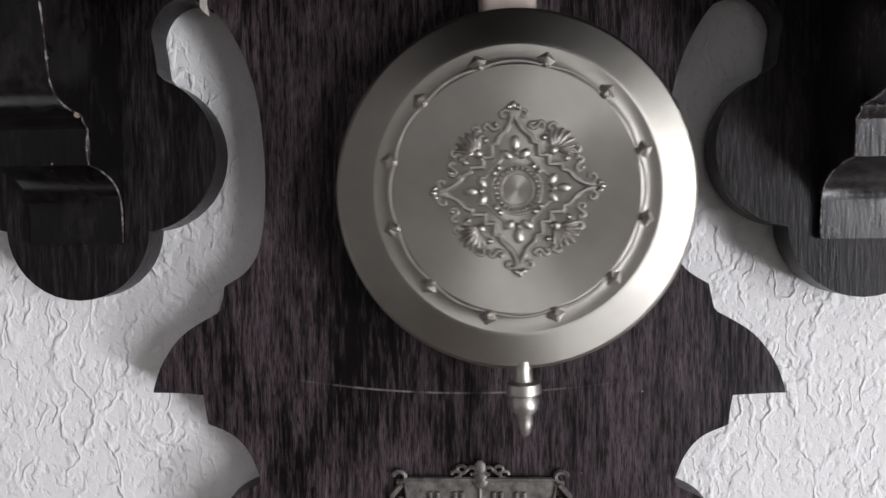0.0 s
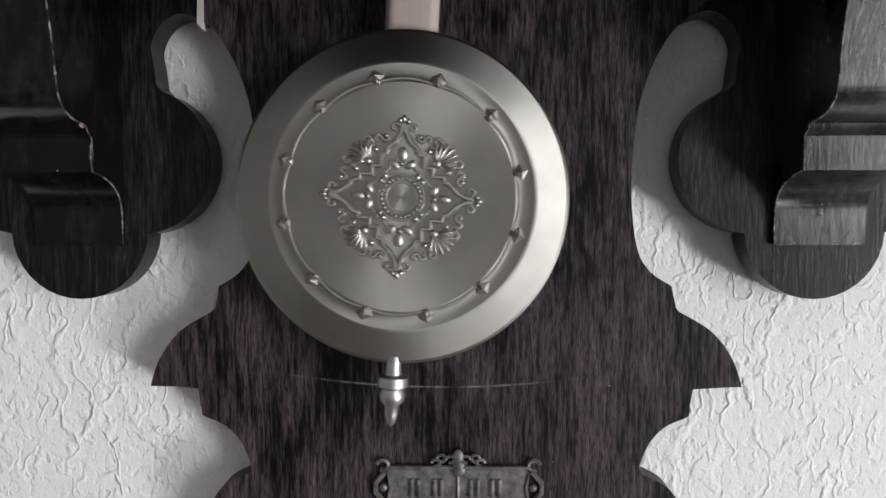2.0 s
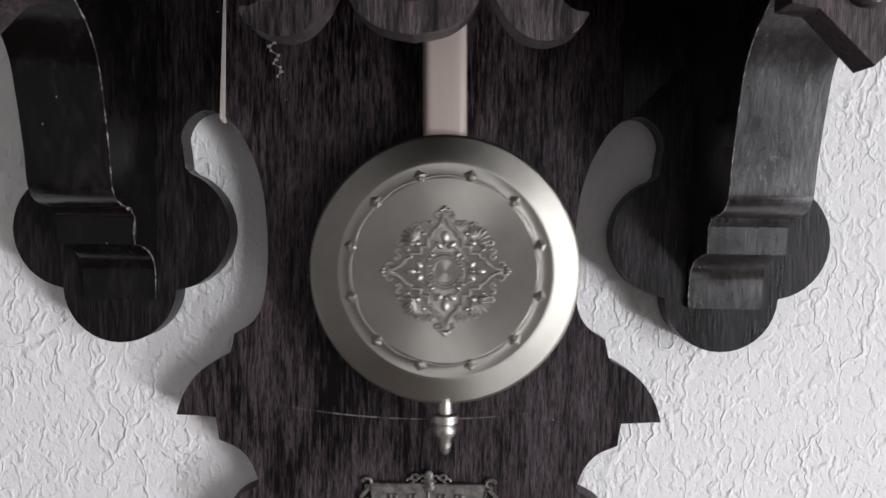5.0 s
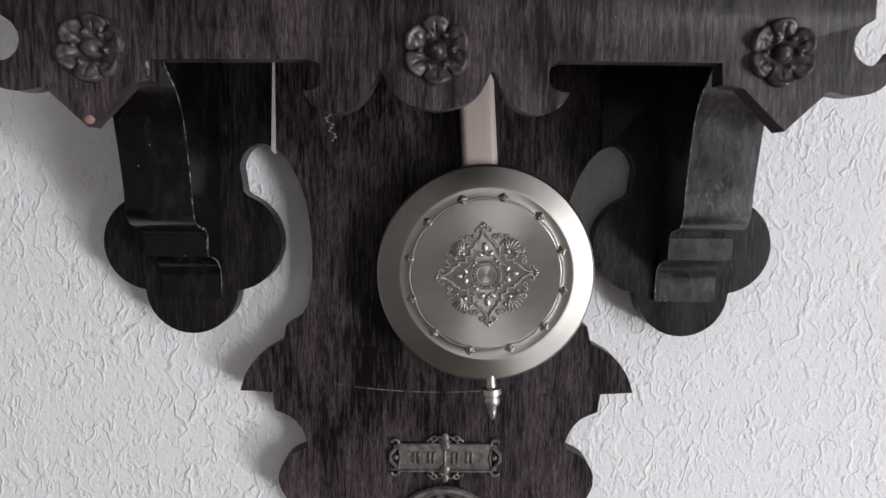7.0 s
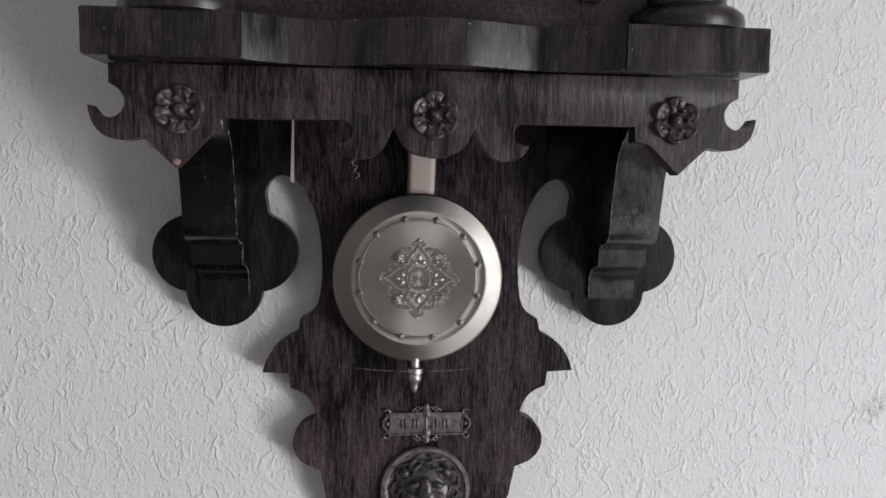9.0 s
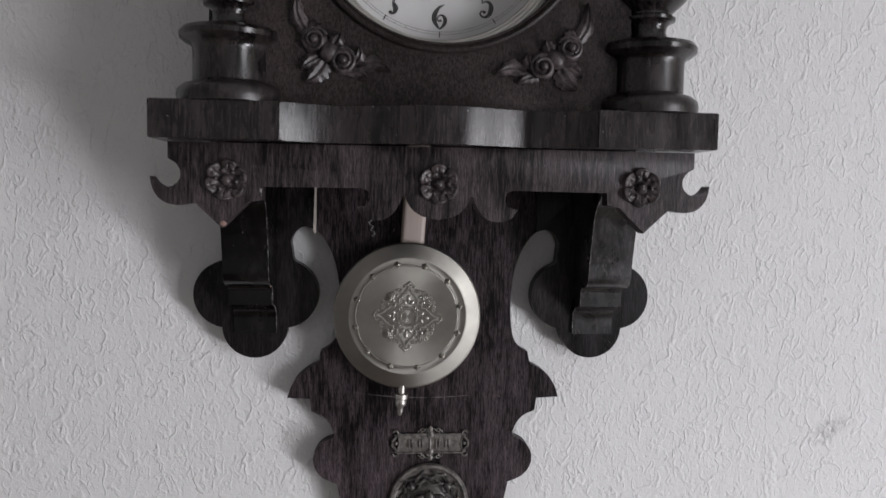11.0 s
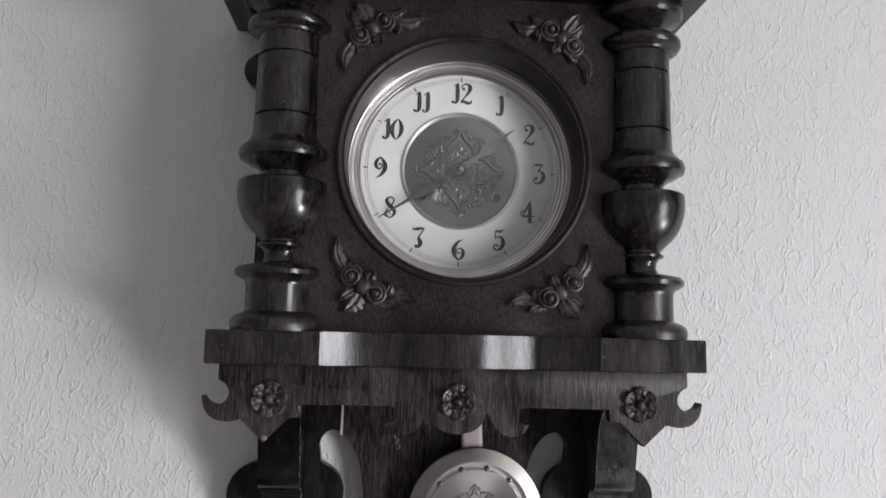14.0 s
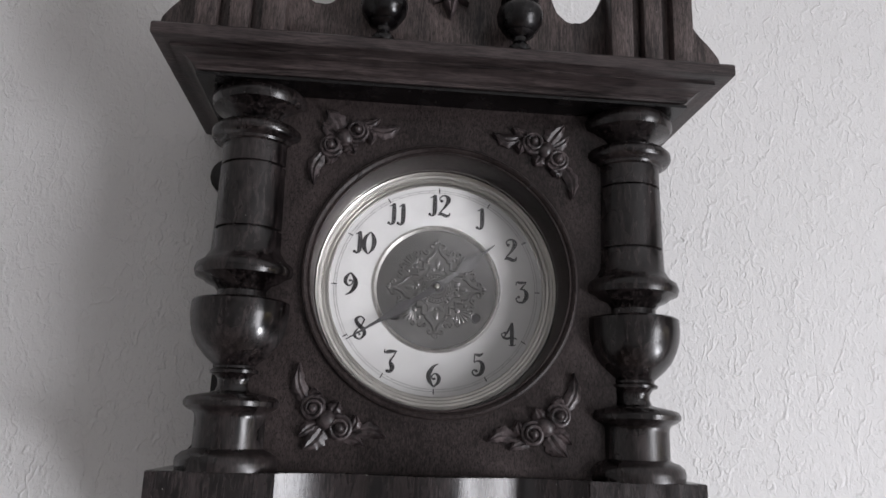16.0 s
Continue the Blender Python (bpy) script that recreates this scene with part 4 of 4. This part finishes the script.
def corner_carving(sx, sz):
    """Two roses, a bud and curling leaves; drawn for the lower corner at -x and mirrored."""
    y = -0.1272

    def place(name, bm, parent, label=""):
        for v in bm.verts:
            v.co.x = v.co.x * -sx + DX
            v.co.z = v.co.z * -sz + DZ
        return part(name, bm, WOOD_CARVED, parent, label)

    bm = bmesh.new()
    blob(bm, (-0.0742, y - 0.002, -0.1005), (0.0064, 0.0054, 0.0068), 0.7, u=16, v=10)
    carving = place("corner_carving", bm, clock, "carved roses and leaves in dusty dark wood")
    for c, r, rise, turn, flip in (((-0.0836, -0.0930), 0.0086, 0.0068, 0.4, 1), ((-0.0652, -0.1056), 0.0088, 0.0070, 2.2, -1)):
        bm = bmesh.new()
        spiral_rose(bm, c, r, y, rise, turn, flip)
        place("rose", bm, carving)
    for a, b, w, bend, rise in (((-0.0880, -0.0890), (-0.0942, -0.0635), 0.0037, 0.14, 0.0046), ((-0.0868, -0.0862), (-0.0785, -0.0838), 0.0030, 0.16, 0.0056),
                                ((-0.0550, -0.1085), (-0.0342, -0.1112), 0.0038, 0.16, 0.0046), ((-0.0590, -0.1068), (-0.0548, -0.0965), 0.0034, -0.18, 0.0056),
                                ((-0.0770, -0.1065), (-0.0885, -0.1200), 0.0050, 0.06, 0.0052), ((-0.0800, -0.1030), (-0.0920, -0.1118), 0.0032, -0.08, 0.0044),
                                ((-0.0716, -0.0960), (-0.0664, -0.0880), 0.0038, 0.0, 0.0056), ((-0.0625, -0.1118), (-0.0490, -0.1165), 0.0028, 0.1, 0.0040)):
        bm = bmesh.new()
        leaf(bm, a, b, w * 1.35, y, bend, rise)
        place("leaf", bm, carving)


def cornice():
    """Stepped moulding, mitred round three sides."""
    prof = [(0.0, 1.9165), (0.1500, 1.9165), (0.1512, 1.9180), (0.1540, 1.9184), (0.1548, 1.9194), (0.1548, 1.9210), (0.1568, 1.9216), (0.1580, 1.9222), (0.1596, 1.9238), (0.1630, 1.9256),
            (0.1680, 1.9268), (0.1694, 1.9270), (0.1694, 1.9287), (0.1780, 1.9291), (0.1796, 1.9298), (0.1800, 1.9308), (0.1800, 1.9375), (0.1790, 1.9388), (0.0, 1.9388)]
    bm = bmesh.new()
    loops = []
    for d, z in prof:
        w = 0.022 + max(d, 0.02)
        loops.append([bm.verts.new(p) for p in ((-w, -0.002, z), (-w, -max(d, 0.02), z), (w, -max(d, 0.02), z), (w, -0.002, z))])
    for a, b in zip(loops, loops[1:]):
        for i in range(3):
            bm.faces.new((a[i], a[i + 1], b[i + 1], b[i]))
    bm.faces.new([l[0] for l in loops])
    bm.faces.new([l[3] for l in loops][::-1])
    bm.faces.new(loops[0])
    bm.faces.new(loops[-1])
    # black board added under the cornice to stand in for its shade
    part("underside_shade", box(-0.1762, 0.1762, -0.1545, -0.018, 1.9145, 1.9166, 0), WOOD_BLACK, clock)
    part("cornice", bm, WOOD_CORNICE, clock, "dark stepped cornice moulding with worn edges", angle=25)


def crest():
    y0, y1 = -0.14, -0.152
    half = ([(0.0, 1.939), (0.205, 1.939), (0.205, 1.9535)] + spline([(0.2045, 1.957), (0.198, 1.966), (0.187, 1.979), (0.180, 1.994), (0.179, 2.012), (0.184, 2.03)], 5)
            + [(0.178, 2.05), (0.119, 2.05), (0.119, 2.012)])
    half += spline([(0.119, 2.012), (0.1125, 1.9955), (0.104, 1.982), (0.0935, 1.9772), (0.082, 1.9825), (0.0755, 1.9985), (0.073, 2.02)], 5) + [(0.06, 2.045), (0.03, 2.06), (0.0, 2.065)]
    part("crest_board", slab(half + mirror(half)[1:-1], y0, y1, 0.0006), WOOD_CREST, clock, "dark grained crest board with cut-out openings", angle=30)
    for s in (-1, 1):
        for x0, x1, yy in ((0.1165, 0.133, -0.168), (0.133, 0.141, -0.160), (0.141, 0.155, -0.168), (0.155, 0.163, -0.160), (0.163, 0.1785, -0.168)):
            lo, hi = sorted((s * x0, s * x1))
            part("pilaster_strip", box(lo, hi, yy, -0.1522, 1.939, 2.048, 0.0012), WOOD_CREST, clock)
        prof = [(0.0080, 1.939), (0.0086, 1.9410), (0.0078, 1.9432), (0.0055, 1.9450), (0.0046, 1.9475), (0.0050, 1.9502), (0.0085, 1.9520), (0.0102, 1.9534), (0.0096, 1.9550), (0.0128, 1.9572),
                (0.0158, 1.9622), (0.0166, 1.9680), (0.0154, 1.9722), (0.0122, 1.9748), (0.0114, 1.9764), (0.0136, 1.9786), (0.0112, 1.9822), (0.0072, 1.9890), (0.0055, 1.998), (0.0065, 2.008),
                (0.0085, 2.016), (0.0060, 2.024)]
        part("finial", lathe(prof, (0.0482 * s, -0.1715, 0), "z", 36), WOOD_BLACK, clock, "small turned glossy black vase finial")
    bm = bmesh.new()
    for s in (-1, 1):
        leaf(bm, (s * 0.004, 2.004), (s * 0.013, 1.984), 0.0045, -0.152, -0.15 * s, 0.006)
        leaf(bm, (s * 0.002, 2.006), (s * 0.022, 1.998), 0.0045, -0.152, 0.1 * s, 0.006)
        spiral_rose(bm, (s * 0.010, 2.0), 0.0055, -0.152, 0.005, 0, s)
    leaf(bm, (0, 2.006), (0, 1.9725), 0.0065, -0.152, 0, 0.009)
    part("crest_carving", bm, WOOD_CARVED, clock, "carved leaf drop in dark wood")


def badge():
    x, z, y = 0.0052, 1.3895, -0.018
    pts = [(-0.027, -0.0078), (0.027, -0.0078), (0.0255, 0.0), (0.027, 0.0078), (-0.027, 0.0078), (-0.0255, 0.0)]
    plate = part("badge_plate", slab([(x + a, z + b) for a, b in pts], y, y - 0.0013, 0.0003), PEWTER, clock, "small cast pewter name plate with scrolled frame")
    bm = bmesh.new()
    tube(bm, [(x + a, y - 0.0015, z + b) for a, b in pts + pts[:1]], 0.0008, 6)
    for s in (-1, 1):
        for q in (-1, 1):
            curl = [(x + s * (0.0285 - 0.0022 * math.cos(t)), y - 0.0014, z + q * (0.0086 + 0.0019 * math.sin(t))) for t in np.linspace(-2, 3, 10)]
            tube(bm, curl, 0.0009, 5)
            for a, b in ((0.0085, 0.0095), (0.0065, 0.0112), (0.0030, 0.0108)):
                curl = [(x + s * (a + 0.0016 * math.cos(t)), y - 0.0014, z + q * (b + 0.0013 * math.sin(t))) for t in np.linspace(0, 5, 9)]
                tube(bm, curl, 0.0007, 5)
        tube(bm, [(x + s * a, y - 0.0014, z + b) for a, b in ((0.0275, 0.0062), (0.0312, 0.0018), (0.0312, -0.0018), (0.0275, -0.0062))], 0.0011, 6)
        blob(bm, (x + s * 0.0282, y - 0.0012, z), (0.0016, 0.0012, 0.0016))
        blob(bm, (x, y - 0.0014, z + s * 0.0118), (0.0022, 0.0012, 0.0030))
        blob(bm, (x, y - 0.0014, z + s * 0.0072), (0.0028, 0.0012, 0.0034))
    tube(bm, [(x, y - 0.0016, z - 0.012), (x, y - 0.0016, z + 0.012)], 0.0007, 5)
    part("badge_frame", bm, PEWTER, plate)
    for dx in (-0.0175, -0.0148, -0.0088, -0.0062, 0.0048, 0.0075, 0.0128, 0.0155):
        part("letter_bar", box(x + dx - 0.0006, x + dx + 0.0006, y - 0.0024, y - 0.0012, z - 0.0036, z + 0.0034, 0.0002), PEWTER, plate)


def medallion():
    x, z, y = 0.0048, 1.3400, -0.018
    ring = part("medallion", lathe([(0.0001, 0.0), (0.0325, 0.0), (0.0328, 0.0022), (0.0318, 0.0036), (0.0298, 0.0038), (0.0286, 0.0024), (0.0275, 0.0016), (0.0001, 0.0020)],
                                   (x, y, z), "y", 64), PEWTER, clock, "round cast pewter medallion with an animal mask relief")
    bm = bmesh.new()
    blob(bm, (x, y - 0.003, z - 0.002), (0.0185, 0.0060, 0.0215), u=24, v=12)
    blob(bm, (x, y - 0.0085, z - 0.0055), (0.0085, 0.0045, 0.0105), u=16, v=10)
    blob(bm, (x, y - 0.0095, z + 0.0035), (0.0050, 0.0040, 0.0095), u=14, v=8)
    for s in (-1, 1):
        blob(bm, (x + s * 0.0080, y - 0.0080, z + 0.0065), (0.0055, 0.0030, 0.0026), 0.25 * s)
        blob(bm, (x + s * 0.0095, y - 0.0065, z - 0.0050), (0.0055, 0.0035, 0.0065))
        blob(bm, (x + s * 0.0150, y - 0.0040, z + 0.0140), (0.0036, 0.0030, 0.0040))
    # two rings of waving locks, open at the chin
    for count, r0, r1, thick, lift in ((24, 0.0185, 0.0272, 0.0020, 0.0030), (19, 0.0130, 0.0215, 0.0019, 0.0052)):
        for i in range(count):
            a = math.pi / 2 + (i - (count - 1) / 2) * 5.9 / count
            lock = []
            for n in range(9):
                r = r0 + (r1 - r0) * n / 8
                w = a + 0.17 * math.sin(n * 0.75 + i * 2.4)
                lock.append((x + r * math.cos(w), y - lift + 0.0014 * n / 8, z + r * math.sin(w)))
            lk = bmesh.new()
            tube(lk, lock, [thick * f for f in (0.7, 0.95, 1.05, 1.0, 0.95, 0.85, 0.7, 0.5, 0.25)], 6)
            part("mane_lock", lk, DARK_BRONZE, ring)
    part("mask_relief", bm, DARK_BRONZE, ring, "dark bronze animal mask")


# ---- the pendulum ----
PIVOT = (0.0048, -0.037, 1.85)
BOB = PIVOT[2] - 1.4977
PERIOD, SWING, PEAK = 1.1464, 0.0224, 0.1800


def pendulum():
    """Drawn hanging straight from its pivot, which is its own origin."""
    bm = bmesh.new()
    bmesh.ops.create_cube(bm, size=1)
    bm.transform(Matrix.LocRotScale((0, 0.0062, -(BOB - 0.02) / 2), None, (0.0188, 0.008, BOB - 0.02)))
    bmesh.ops.bevel(bm, geom=[e for e in bm.edges if abs(e.verts[0].co.z - e.verts[1].co.z) > 0.1], offset=0.0036, segments=4, affect="EDGES", profile=0.5)
    rod = part("pendulum", bm, ROD_WOOD, clock, "pale wooden pendulum rod with brushed metal bob", True, False)
    c = (0, 0, -BOB)
    bob = part("bob", lathe([(0.0001, -0.006), (0.050, -0.006), (0.0572, -0.0012), (0.0580, -0.0002), (0.0578, 0.0008), (0.0568, 0.0014), (0.0470, 0.0038), (0.0463, 0.0040), (0.0456, 0.0041),
                             (0.0448, 0.0040), (0.0436, 0.0039), (0.0424, 0.0039), (0.0410, 0.0041), (0.0400, 0.0044), (0.0392, 0.0046), (0.0001, 0.0046)], c, "y", 128, False), NICKEL, rod,
               "round brushed nickel pendulum bob", shift=False, angle=9)
    y = -0.0046
    bm = bmesh.new()
    ornament(bm, (0, -BOB), y, 1.02, 1.25)
    part("bob_ornament", bm, SILVER_CAST, rod, "embossed lace star with shells", shift=False)
    bm = bmesh.new()
    pts = []
    for i in range(145):
        a = 2 * math.pi * i / 144
        r = 0.0396 + 0.0008 * abs(math.sin(6 * (a - math.pi / 12)))
        pts.append((r * math.cos(a), y + 0.0003, r * math.sin(a) - BOB))
    tube(bm, pts, 0.00055, 6)
    part("bob_ring", bm, SILVER_CAST, rod, shift=False)
    for i in range(12):
        a = math.pi / 12 + i * math.pi / 6
        bm = bmesh.new()
        u, v = Vector((math.cos(a), 0, math.sin(a))), Vector((-math.sin(a), 0, math.cos(a)))
        for inner, outer, half, high in ((0.0386, 0.0412, 0.0024, 0.0018), (0.0398, 0.0446, 0.0034, 0.0026)):
            base = [u * inner - v * half * 0.6, u * (inner * 0.6 + outer * 0.4) - v * half, u * outer, u * (inner * 0.6 + outer * 0.4) + v * half, u * inner + v * half * 0.6]
            low = [bm.verts.new((p.x, y + 0.001, p.z - BOB)) for p in base]
            top = bm.verts.new((u.x * (inner * 0.55 + outer * 0.45), y - high, u.z * (inner * 0.55 + outer * 0.45) - BOB))
            bm.faces.new(low[::-1])
            for k in range(5):
                bm.faces.new((low[k], low[(k + 1) % 5], top))
        part("trefoil", bm, SILVER_CAST, rod, shift=False)
    nut = lathe([(0.0030, -0.0555), (0.0026, -0.0590), (0.0030, -0.0622), (0.0052, -0.0630), (0.0054, -0.0662), (0.0040, -0.0672), (0.0046, -0.0690), (0.0042, -0.0715), (0.0024, -0.0735), (0.0022, -0.0765),
                 (0.0014, -0.0795), (0.0002, -0.0808)], (0, 0.001, -BOB), "z", 24)
    part("rating_nut", nut, SILVER_CAST, rod, "small turned metal rating nut", shift=False)
    return rod


room()
backboard()
brackets()
apron()
shelf()
columns()
case()
dial()
for sx in (-1, 1):
    for sz in (-1, 1):
        corner_carving(sx, sz)
cornice()
crest()
badge()
medallion()
swinging = pendulum()


def motions():
    rows = []
    for i in range(161):
        t = i / 10
        x = SWING * math.cos(2 * math.pi * (t - PEAK) / PERIOD)
        rows.append((t, pose(PIVOT[0], PIVOT[1], PIVOT[2] - BASE.z, 0, -math.degrees(math.asin(x / BOB)), 0)))
    walk(swinging, rows)


motions()
